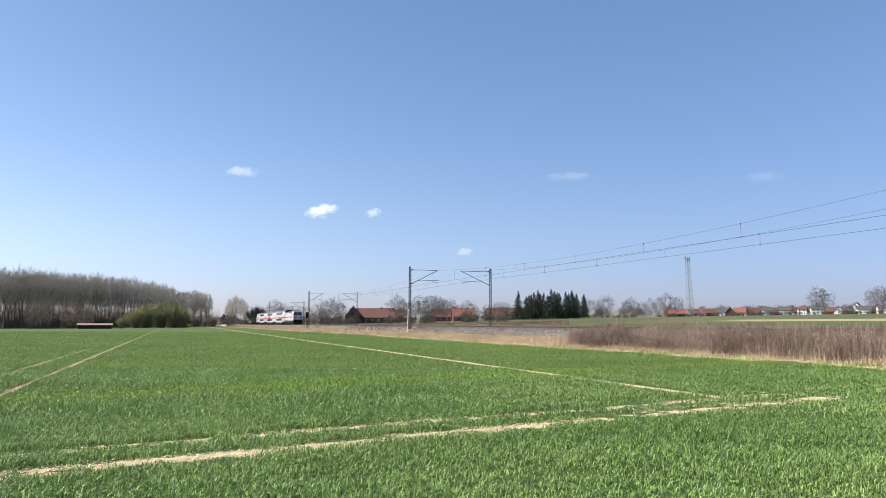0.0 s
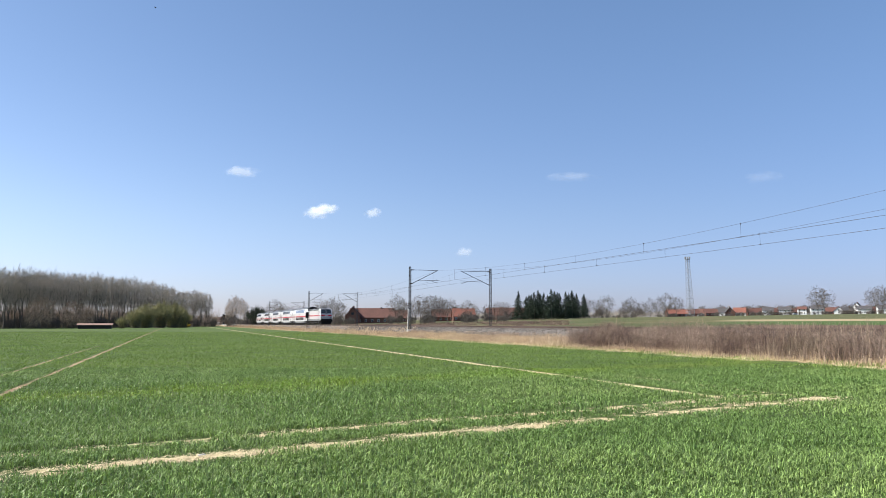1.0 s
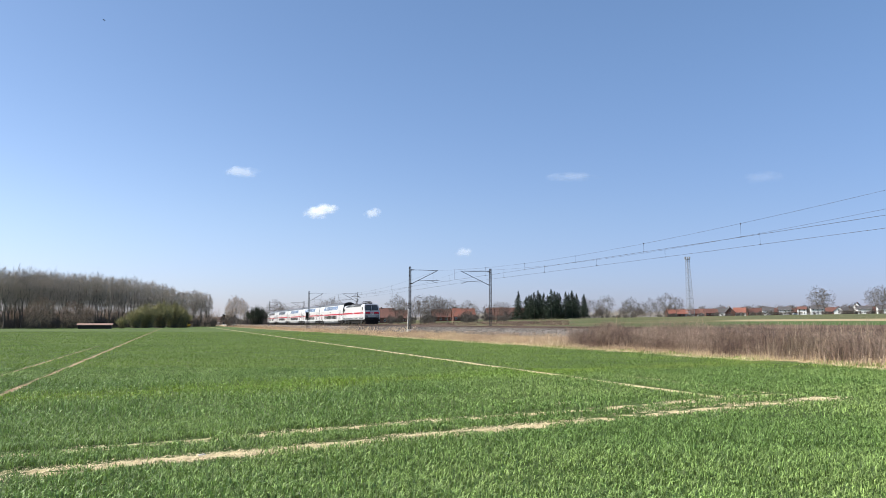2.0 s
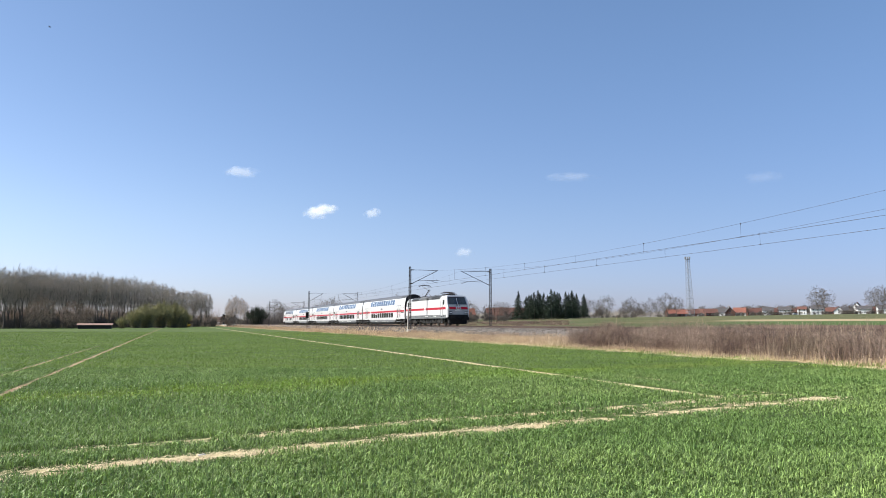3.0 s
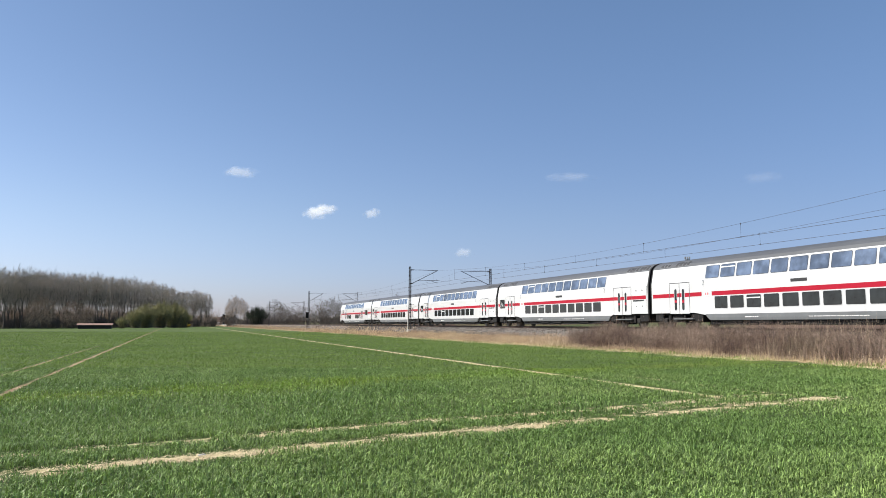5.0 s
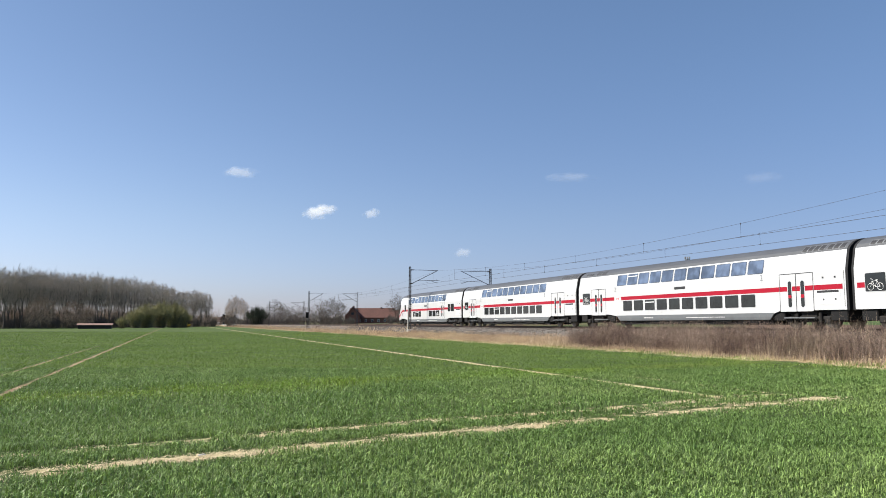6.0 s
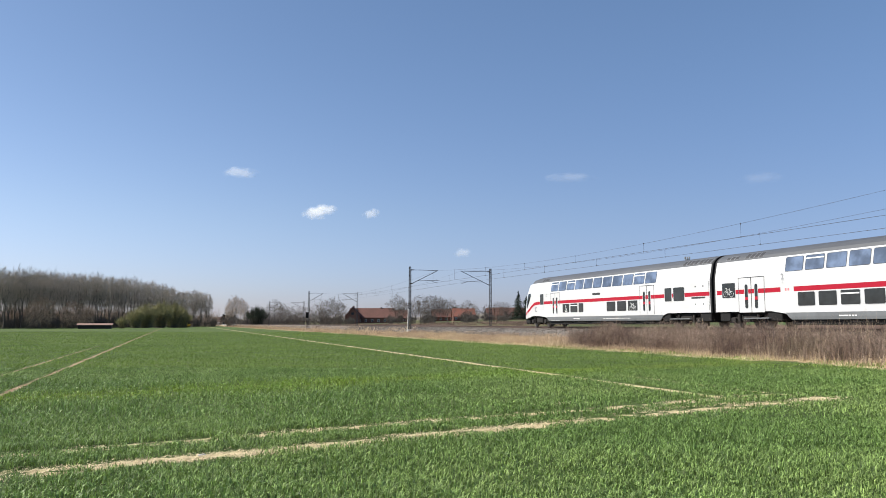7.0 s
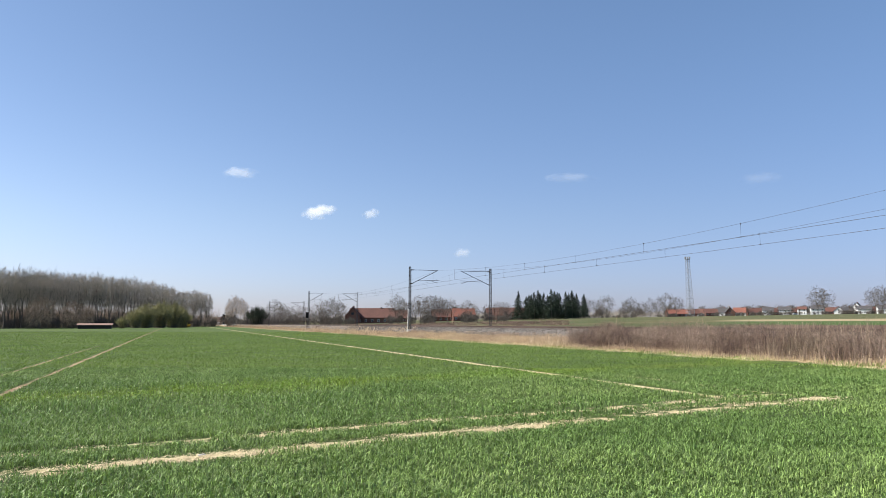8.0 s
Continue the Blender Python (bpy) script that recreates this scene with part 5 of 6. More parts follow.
def make_tree(seed, height, kind, label, group, twig_mat=None, bark=None):
    rs = np.random.RandomState(seed)
    th = empty("bare_tree")
    tagged(th, label, "tree", group)
    limbs, twigs = branch_rows(rs, height, kind)
    v, f = tubes(limbs, 3)
    from_arrays("trunk", v, f, bark or BARK, th)
    v, f = slivers(twigs, rs)
    from_arrays("crown", v, f, twig_mat or TWIG, th)
    return th


def make_shrub(seed, height, width, label, group, mat, name="shrub", stems=34, fine=20):
    """Leafless or budding shrub: a fan of thin stems with side twigs, no single trunk."""
    rs = np.random.RandomState(seed)
    th = empty(name)
    tagged(th, label, "shrub", group)
    limbs, twigs = [], []
    for i in range(stems):
        az, out = rs.uniform(0, 2 * math.pi), rs.uniform(0, 1) ** 0.7
        p = np.array([math.cos(az), math.sin(az), 0]) * width * 0.18 * out
        top = np.array([math.cos(az) * width * 0.5 * out, math.sin(az) * width * 0.5 * out, height * rs.uniform(0.65, 1.0) * (1 - 0.35 * out ** 2)])
        mid = p * 0.6 + top * 0.4 + [0, 0, height * 0.12]
        limbs += [(*p, *mid, 0.05, 0.035), (*mid, *top, 0.035, 0.012)]
        for j in range(fine):
            t = rs.uniform(0.15, 1)
            o = mid + (top - mid) * t if rs.uniform() < 0.75 else p + (mid - p) * t
            e = o + rs.normal(0, 1, 3) * height * 0.085 + [0, 0, height * 0.11]
            twigs.append((*o, *e, 0.05 if fine < 40 else 0.03, 0.0))
    v, f = tubes(limbs, 3)
    from_arrays("stem", v, f, BARK, th)
    v, f = slivers(twigs, rs)
    from_arrays("crown", v, f, mat, th)
    return th


def scrub(name, places, height, width, count, mat, label, category, seed, thick=0.045):
    """Low tangled growth: many short twigs round each place, all in one mesh."""
    rs = np.random.RandomState(seed)
    rows = []
    for x, y, s in places:
        z = ground_z(x, y)
        p = np.zeros((count, 3))
        p[:, 0], p[:, 1] = x + rs.normal(0, 0.35, count) * width * s, y + rs.normal(0, 0.35, count) * width * s
        p[:, 2] = z + height * s * rs.uniform(0, 0.7, count) * rs.uniform(0.4, 1)
        q = p + rs.normal(0, 0.28, (count, 3)) * height * s + [0, 0, height * s * 0.3]
        rows.append(np.concatenate([p, q, np.full((count, 1), thick)], 1))
    v, f = slivers(np.concatenate(rows), rs)
    return tagged(from_arrays(name, v, f, mat), label, category, kind="stuff")


def make_fir(seed, height):
    """Fir: drooping boughs in uneven tiers, each a spray of narrow needle twigs."""
    rs = np.random.RandomState(seed)
    th = empty("fir_tree")
    tagged(th, "tall dark green fir tree in a dense clump", "fir tree", "fir trees")
    v, f = tubes([(0, 0, 0, 0, 0, height * 0.98, height * 0.014, 0.03)], 6)
    from_arrays("trunk", v, f, BARK, th)
    rows = []
    lop = rs.uniform(0, 6.28)
    for i in range(300):
        t = (i + rs.uniform(0, 1)) / 300
        z = height * (0.10 + 0.89 * t)
        az = rs.uniform(0, 6.28)
        reach = height * (0.33 * (1 - t) ** 0.85 * (0.85 + 0.25 * math.sin(az * 2 + lop + z)) * rs.uniform(0.55, 1.15)) + 0.15
        c, s = math.cos(az), math.sin(az)
        fall = reach * rs.uniform(0.05, 0.45)
        a, e = np.array([0, 0, z]), np.array([c * reach, s * reach, z - fall])
        rows.append((*a, *e, 0.10))
        for k in range(13):
            o = a + (e - a) * rs.uniform(0.15, 1.0)
            d = np.array([c, s, -0.35]) * 0.6 + rs.normal(0, 0.55, 3)
            rows.append((*o, *(o + d * rs.uniform(0.4, 1.1) * (1.15 - t)), 0.13))
    v, f = slivers(rows, rs)
    from_arrays("crown", v, f, NEEDLE, th)
    return th


def make_car(x, y, turn, mat, label):
    """Small estate car seen far off."""
    th = empty("parked_car", Matrix.Translation((x, y, ground_z(x, y))) @ Matrix.Rotation(turn, 4, "Z"))
    tagged(th, label, "car", "parked cars")
    bm = bmesh.new()
    prof = [(-2.1, 0.3), (-2.15, 0.85), (-1.95, 1.0), (-1.5, 1.45), (0.35, 1.48), (1.0, 0.98), (2.0, 0.85), (2.1, 0.35)]
    rings = [[bm.verts.new((px_, s * (0.85 if z < 1.1 else 0.68), z)) for px_, z in prof] for s in (-1, 1)]
    bm.faces.new(rings[0]), bm.faces.new(rings[1])
    for i in range(len(prof)):
        j = (i + 1) % len(prof)
        bm.faces.new((rings[0][i], rings[0][j], rings[1][j], rings[1][i]))
    bmesh.ops.recalc_face_normals(bm, faces=bm.faces)
    part("body", bm, mat, th)
    for s in (-1, 1):
        bm = bmesh.new()
        box(bm, -1.35, 0.35, s * 0.74, s * 0.80, 1.02, 1.36, 0.02)
        part("side_window", bm, PANE, th)
        for q in (-1.3, 1.3):
            part("wheel", rods(((q, s * 0.66, 0.31), (q, s * 0.88, 0.31), 0.31), n=14), RUBBER, th)
    return th


def plant(src, x, y, turn, size=1.0, lift=-0.1):
    m = Matrix.Translation((x, y, ground_z(x, y) + lift)) @ Matrix.Rotation(turn, 4, "Z")
    ob = copy_thing(src, m)
    ob.scale = (size, size, size)
    return ob


def settle(src, x, y, turn=0.0, size=1.0):
    """Places the first of a kind itself."""
    src.matrix_basis = Matrix.Translation((x, y, ground_z(x, y) - 0.1)) @ Matrix.Rotation(turn, 4, "Z")
    src.scale = (size, size, size)
    return src


def strew(kinds, places, rs):
    """First places take the originals, the rest copies."""
    for i, (x, y, s) in enumerate(places):
        t = rs.uniform(0, 6.28)
        if i < len(kinds):
            settle(kinds[i], x, y, t, s)
        else:
            plant(kinds[i % len(kinds)], x, y, t, s)


# ---- houses ----
def make_house(x, y, turn, w, d, wall_h, roof_h, wall_mat, roof_mat, label, name="house", floors=1, chimney=True, windows=True):
    th = empty(name, Matrix.Translation((x, y, ground_z(x, y) - 0.1)) @ Matrix.Rotation(turn, 4, "Z"))
    tagged(th, label, "house", "houses of the village")
    bm = bmesh.new()
    box(bm, -w / 2, w / 2, -d / 2, d / 2, -0.6, wall_h)
    for s in (-1, 1):
        a = [bm.verts.new((s * w / 2, -d / 2, wall_h)), bm.verts.new((s * w / 2, d / 2, wall_h)), bm.verts.new((s * w / 2, 0, wall_h + roof_h * 0.96))]
        b = [bm.verts.new((s * (w / 2 - 0.25), v.co.y, v.co.z)) for v in a]
        bm.faces.new(a), bm.faces.new(b)
        for i in range(3):
            bm.faces.new((a[i], a[(i + 1) % 3], b[(i + 1) % 3], b[i]))
    bmesh.ops.recalc_face_normals(bm, faces=bm.faces)
    part("wall", bm, wall_mat, th)
    bm = bmesh.new()
    o = 0.45
    sl = roof_h / (d / 2)
    for s in (-1, 1):
        e = [(-w / 2 - o, s * (d / 2 + o), wall_h - o * sl), (w / 2 + o, s * (d / 2 + o), wall_h - o * sl), (w / 2 + o, 0, wall_h + roof_h), (-w / 2 - o, 0, wall_h + roof_h)]
        lo = [bm.verts.new(p) for p in e]
        hi = [bm.verts.new((p[0], p[1], p[2] + 0.22)) for p in e]
        bm.faces.new(lo), bm.faces.new(hi)
        for i in range(4):
            bm.faces.new((lo[i], lo[(i + 1) % 4], hi[(i + 1) % 4], hi[i]))
    bmesh.ops.recalc_face_normals(bm, faces=bm.faces)
    roof = part("roof", bm, roof_mat, th)
    if chimney:
        bm = bmesh.new()
        box(bm, w * 0.18, w * 0.18 + 0.7, -0.4, 0.4, wall_h + roof_h * 0.7, wall_h + roof_h + 0.9)
        part("chimney", bm, BRICK, roof)
    if not windows:
        return th
    n = max(2, int(w / 3.2))
    for fl in range(floors):
        for i in range(n):
            xx = -w / 2 + w * (i + 0.5) / n
            for s in (-1, 1):
                bm = bmesh.new()
                box(bm, xx - 0.6, xx + 0.6, s * d / 2 - 0.06, s * d / 2 + 0.06, 0.9 + fl * 2.7, 2.2 + fl * 2.7)
                wn_ = part("window", bm, RENDER, th)
                bm = bmesh.new()
                box(bm, xx - 0.5, xx + 0.5, s * d / 2 - 0.09, s * d / 2 + 0.09, 1.0 + fl * 2.7, 2.1 + fl * 2.7)
                part("pane", bm, PANE, wn_)
    for s in (-1, 1):
        for zz in (0.9, wall_h + 0.4):
            bm = bmesh.new()
            box(bm, s * w / 2 - 0.07, s * w / 2 + 0.07, -0.7, 0.7, zz, zz + 1.3)
            part("window", bm, PANE, th)
    return th


def build_train():
    wheels = {}
    cars = [(build_loco(wheels), 0.0)]
    s = 18.95
    coach2 = None
    for i in range(1, 5):
        if i <= 2:
            c = build_coach(wheels, i)
            coach2 = c
        else:
            c = copy_thing(coach2, Matrix())
        cars.append((c, s))
        s += 26.8
    cars.append((build_coach(wheels, 5, control=True), s))
    return cars


build_land()
build_track_bed()
build_track(NEAR_X)
build_track(FAR_X)
build_catenary()
TRAIN = build_train()


def build_woods():
    rs = np.random.RandomState(21)
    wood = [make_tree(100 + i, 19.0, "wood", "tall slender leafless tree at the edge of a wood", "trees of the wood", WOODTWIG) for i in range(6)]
    places = []
    for row in range(3):
        n = 34
        for i in range(n):
            u = (i + rs.uniform(-0.42, 0.42)) / (n - 1)
            side = -0.625 + 0.307 * u
            depth = 240 + 158 * max(0.0, u) ** 1.5 + row * 10 + rs.uniform(-4, 4)
            x, y = spot(side, depth)
            places.append((x, y, rs.uniform(0.96, 1.05) * np.interp(u, [0.05, 0.24, 0.41, 0.56, 0.73, 0.84, 0.88, 0.93, 1.0], [1.05, 1.11, 1.11, 1.17, 1.15, 1.05, 0.98, 1.08, 0.95]) * (1 + 0.012 * row)))
    strew(wood, places, rs)
    # undergrowth under the wood's edge
    sh = [make_shrub(200 + i, 4.5, 5.0, "leafless brown undergrowth at the foot of a wood", "undergrowth of the wood", TWIG) for i in range(3)]
    places = []
    for i in range(96):
        u = (i % 48 + rs.uniform(-0.4, 0.4)) / 47
        x, y = spot(-0.625 + 0.318 * u, 236 + 158 * max(0.0, u) ** 1.5 + (rs.uniform(-3, 18) if i < 48 else rs.uniform(40, 60)))
        places.append((x, y, rs.uniform(0.6, 1.2)))
    strew(sh, places, rs)
    places = []
    for i in range(150):
        u = rs.uniform(0, 1)
        places.append((*spot(-0.625 + 0.318 * u, 240 + 158 * u ** 1.5 + rs.uniform(15, 60)), rs.uniform(0.7, 1.3)))
    scrub("wood_floor_growth", places, 8.5, 6.0, 210, BROWNTWIG, "tangled brown growth on the wood's floor", "undergrowth", 25, 0.06)
    # willows with first green, and two brown rounded trees before them
    wl = [make_shrub(230 + i, 9.0, 10.0, "large willow shrub with yellow-green buds", "willows at the wood", BUDS, "willow", 110, 60) for i in range(2)]
    strew(wl, [(*spot((px - 784) / 1310, dp * 1.056), s) for px, dp, s in ((262, 262, 1.0), (285, 268, 1.12), (310, 275, 1.1), (243, 255, 0.8), (218, 240, 0.45), (325, 282, 0.8))], rs)
    br = [make_tree(240 + i, 10.0, "round", "rounded leafless brown tree before a wood", "rounded trees at the wood", BROWNTWIG) for i in range(2)]
    strew(br, [(*spot((px - 784) / 1310, dp * 1.056), s) for px, dp, s in ((75, 222, 1.08), (130, 230, 0.97), (156, 238, 0.82), (60, 232, 0.7))], rs)


def build_middle_distance():
    rs = np.random.RandomState(33)
    oak = [make_tree(300 + i, 13.0, "broad", "broad leafless tree in the distance", "leafless trees beyond the line", TWIG) for i in range(5)]
    rows = [(488, 330, 0.95), (500, 335, 0.85), (578, 330, 0.95), (592, 330, 1.0), (604, 335, 0.85), (560, 340, 0.8), (520, 345, 0.7), (540, 350, 0.8),
            (703, 345, 1.12), (712, 350, 0.95), (744, 330, 1.0), (758, 335, 1.02), (770, 335, 1.05), (780, 330, 0.9), (792, 345, 0.95), (735, 340, 0.85), (830, 400, 0.95), (882, 420, 0.9), (895, 425, 0.85),
            (1038, 400, 0.95), (1030, 410, 0.8), (1072, 440, 1.15), (1060, 450, 0.9), (1116, 430, 1.0), (1108, 430, 0.85), (1150, 480, 1.0), (1180, 470, 1.3), (1196, 480, 1.1), (1165, 500, 1.0), (1135, 510, 0.9),
            (1445, 520, 1.6), (1458, 525, 1.5), (1548, 500, 1.5), (1560, 505, 1.6), (1575, 510, 1.5)]
    places = [(*spot((px - 784) / 1310, dp * 1.056), s) for px, dp, s in rows]
    strew(oak, places, rs)
    rosy = [make_tree(360 + i, 17.0, "wood", "tall slender tree with rosy-grey twigs", "slender trees beside the line", ROSETWIG) for i in range(2)]
    strew(rosy, [(*spot((px - 784) / 1310, dp * 1.056), s) for px, dp, s in ((409, 330, 0.80), (415, 326, 0.90), (421, 330, 0.86), (428, 334, 0.82), (434, 338, 0.74), (405, 345, 0.66))], rs)
    ev = [make_shrub(370, 7.2, 9.0, "dark evergreen tree beside the line", "evergreen trees", IVY, "evergreen_tree", 110, 60)]
    strew(ev, [(*spot((457 - 784) / 1310, 317), 1.15)], rs)
    afar = [make_tree(320 + i, 12.0, "far", "distant leafless tree behind the village", "distant leafless trees", TWIG) for i in range(4)]
    places = []
    for i in range(130):
        px = rs.uniform(1030, 1600)
        places.append((*spot((px - 784) / 1310, rs.uniform(690, 840)), rs.uniform(0.5, 1.0)))
    for i in range(50):
        px = rs.uniform(395, 910)
        places.append((*spot((px - 784) / 1310, rs.uniform(450, 600)), rs.uniform(0.6, 0.95)))
    strew(afar, places, rs)
    gd = [make_shrub(350 + i, 3.2, 6.0, "leafless garden hedge shrub at the village edge", "garden shrubs of the village", TWIG) for i in range(3)]
    places = []
    for i in range(75):
        px = rs.uniform(1045, 1600)
        places.append((*spot((px - 784) / 1310, rs.uniform(545, 600)), rs.uniform(0.5, 1.2)))
    strew(gd, places, rs)
    hd = [make_shrub(340 + i, 4.0, 6.0, "leafless brown hedge shrub beyond the line", "hedge shrubs beyond the line", TWIG) for i in range(3)]
    places = []
    for i in range(60):
        px = rs.uniform(440, 625) if i < 34 else rs.uniform(690, 910)
        places.append((*spot((px - 784) / 1310, rs.uniform(290, 380)), rs.uniform(0.6, 1.25)))
    for i in range(16):
        places.append((*spot((rs.uniform(402, 446) - 784) / 1310, rs.uniform(390, 500)), rs.uniform(0.7, 1.2)))
    strew(hd, places, rs)
    places = []
    for i in range(190):
        px = rs.uniform(540, 900) if i < 150 else rs.uniform(900, 1000)
        places.append((*spot((px - 784) / 1310, rs.uniform(150, 270)), rs.uniform(0.3, 0.75)))
    scrub("low_scrub", places, 1.5, 6.5, 110, REDTWIG, "low reddish-brown scrub beyond the line", "scrub", 38)
    places = [(*spot((rs.uniform(384, 1620) - 784) / 1310, rs.uniform(860, 980)), rs.uniform(0.7, 1.2)) for i in range(230)]
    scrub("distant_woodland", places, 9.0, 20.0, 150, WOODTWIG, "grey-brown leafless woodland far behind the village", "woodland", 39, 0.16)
    fir = [make_fir(400 + i, 15.5) for i in range(4)]
    rows = [(917, 372, 1.0), (931, 385, 0.86), (936, 380, 0.9), (945, 378, 0.98), (952, 384, 1.05), (962, 376, 0.94), (975, 372, 1.05), (981, 380, 1.0), (990, 384, 0.92), (1001, 374, 0.96), (1012, 378, 1.0), (1020, 386, 0.9), (1033, 382, 0.88), (969, 392, 0.9), (940, 392, 0.92), (956, 395, 0.95), (986, 390, 0.98), (1006, 392, 0.95), (1016, 394, 0.85)]
    strew(fir, [(*spot((px - 784) / 1310, dp * 1.056), s) for px, dp, s in rows], rs)


def build_village():
    T = radians(-TURN)
    def at(px, dp):
        return spot((px - 784) / 1310, dp * 1.056)
    x, y = at(660, 400)
    make_house(x, y, T + 0.05, 25, 11, 3.4, 5.0, BRICK, TILES, "long red-brick farm building with a red tiled roof", "farm_building")
    x, y = at(626, 396)
    make_house(x, y, T + 1.62, 13, 8, 4.6, 4.6, BRICK, TILES, "red-brick farmhouse with a gable towards the line", "farmhouse", floors=1)
    for px, dp, w in ((820, 420, 13), (788, 430, 16), (905, 430, 20), (880, 440, 14), (700, 430, 14)):
        x, y = at(px, dp)
        make_house(x, y, T + 0.1, w, 9, 2.9, 4.4, BRICK, TILES_BRIGHT if px == 820 else TILES, "low red-brick house with a red tiled roof")
    # village row: bearing, distance, width, wall height, roof height, turn, white walls, roof
    row = [(1188, 560, 10, 2.8, 3.6, 0.1, 0, TILES_BRIGHT), (1204, 565, 11, 2.8, 3.4, 0.0, 0, TILES_BRIGHT), (1226, 570, 9, 2.8, 3.2, 0.2, 0, TILES), (1240, 570, 10, 2.8, 3.6, -0.1, 1, TILES), (1256, 565, 12, 3.0, 3.4, 0.1, 0, TILES),
           (1276, 580, 12, 3.4, 3.6, 0.0, 1, TILES_DARK), (1290, 560, 9, 3.2, 4.4, 1.4, 0, TILES_DARK), (1307, 560, 11, 3.0, 4.0, 0.0, 1, TILES_BRIGHT), (1328, 585, 11, 2.8, 3.6, 0.15, 0, TILES), (1342, 600, 11, 3.0, 3.6, 0.0, 0, TILES),
           (1357, 570, 10, 4.2, 2.8, 0.05, 1, TILES_DARK), (1372, 600, 9, 3.0, 3.4, 0.3, 0, TILES), (1387, 570, 11, 4.6, 2.8, 0.0, 1, TILES_DARK), (1402, 610, 10, 2.8, 3.4, 0.1, 0, TILES), (1417, 565, 8, 5.0, 2.2, 0.0, 1, TILES),
           (1444, 560, 12, 5.0, 2.6, 0.1, 1, TILES_DARK), (1468, 590, 12, 2.8, 3.4, -0.2, 0, TILES), (1482, 570, 9, 2.8, 3.6, 1.5, 1, TILES_DARK), (1497, 600, 11, 2.8, 3.4, 0.0, 0, TILES_DARK), (1515, 610, 12, 6.4, 4.2, 1.3, 1, TILES_DARK),
           (1527, 565, 12, 4.2, 2.8, 0.0, 1, TILES_DARK), (1545, 590, 10, 2.8, 3.4, 0.2, 0, TILES), (1560, 565, 10, 4.6, 2.8, 0.1, 1, TILES_DARK), (1580, 570, 12, 3.0, 3.4, 0.0, 1, TILES)]
    for px, dp, w, wh, rh, turn, white, roof in row:
        x, y = at(px, dp * 1.13)
        make_house(x, y, T + turn - (0.42 if white else 0.15), w * 0.92, 8.0, wh * 1.0, rh * 1.05, RENDER if white else BRICK, roof,
                   "white rendered village house with a tiled roof" if white else "red-brick village house with a tiled roof", floors=2 if wh > 4 else 1)
    x, y = at(389, 600)
    make_house(x, y, T + 0.5, 9, 7, 3.2, 3.4, RENDER, TILES, "small white house with a red roof far along the line")
    x, y = at(403, 520)
    make_house(x, y, T + 1.3, 8, 7, 4.0, 3.6, WOODB, TILES_DARK, "dark gabled barn far along the line", "barn", chimney=False)
    x, y = at(172, 226)
    RUSTY = material("shed_roof_rusty_sheet", (0.22, 0.135, 0.105), 0.8, vary=0.35, scale=4.0)
    # Near-black walls stand in for the shade inside the shed's open sides.
    SHADE_BOARDS = material("shed_side_shade", (0.035, 0.030, 0.027), 0.9, vary=0.3, scale=3.0)
    make_house(x, y, T + 0.35, 9.5, 5, 1.2, 0.42, SHADE_BOARDS, RUSTY, "low wooden shed with shade-dark walls for its open sides and an orange roof", "field_shed", chimney=False, windows=False)
    for px, dp, turn, mt, lb in ((1404, 590, 0.2, RENDER, "white estate car parked at the village edge"), (1237, 600, 0.1, RENDER, "white car parked at the village edge"), (1285, 600, -0.2, TILES_DARK, "dark car parked at the village edge")):
        x, y = at(px, dp)
        make_car(x, y, T + turn, mt, lb)
    FORSYTHIA = material("forsythia_blossom_yellow", (0.62, 0.42, 0.04), 0.9, vary=0.2, scale=1.0, per_piece=0.3)
    x, y = at(334, 300)
    settle(make_shrub(260, 1.7, 3.0, "small yellow-flowering shrub at the edge of the wood", "flowering shrubs", FORSYTHIA, "forsythia", 50, 50), x, y)
    # lattice mast in the village
    x, y = at(1218, 420)
    tw = empty("lattice_tower", Matrix.Translation((x, y, ground_z(x, y))))
    tagged(tw, "tall grey steel lattice radio tower", "radio tower")
    ZINC = material("tower_zinc_grey", (0.25, 0.26, 0.27), 0.55, 0.3, vary=0.2, scale=3.0)
    part("tower_shaft", lattice(bmesh.new(), 0, 34.6, 3.5, 1.5, 22, 0.09, plumb=True), ZINC, tw)
    bm = bmesh.new()
    rod(bm, (0, 0, 34.4), (0, 0, 34.6), 1.6, n=12)
    for k in range(8):
        a = k * math.pi / 4
        rod(bm, (1.5 * math.cos(a), 1.5 * math.sin(a), 34.6), (1.5 * math.cos(a), 1.5 * math.sin(a), 36.0), 0.06, n=5)
        box(bm, 1.5 * math.cos(a) - 0.15, 1.5 * math.cos(a) + 0.15, 1.5 * math.sin(a) - 0.15, 1.5 * math.sin(a) + 0.15, 34.7, 36.0)
    part("antenna_platform", bm, ZINC, tw)


build_woods()
build_middle_distance()
build_village()

WHEAT = leaf_material("wheat_leaf", (0.150, 0.238, 0.065), (0.190, 0.268, 0.080))
blades("wheat_leaves_near", (5.6, 13.0), 225000, 0.092, 0.0092, WHEAT, "young green wheat leaves", "wheat", 1, 0.95)
blades("wheat_leaves_middle", (13.0, 27.0), 260000, 0.095, 0.0135, WHEAT, "young green wheat leaves", "wheat", 2, 0.9, False)
YELLOWED = leaf_material("wheat_leaf_yellowed", (0.195, 0.285, 0.044), (0.155, 0.25, 0.046))
blades("wheat_leaves_yellowed", (13.0, 27.0), 260000, 0.093, 0.0135, YELLOWED, "yellowish wheat leaves in a belt across the field", "wheat", 2, 0.9, True)
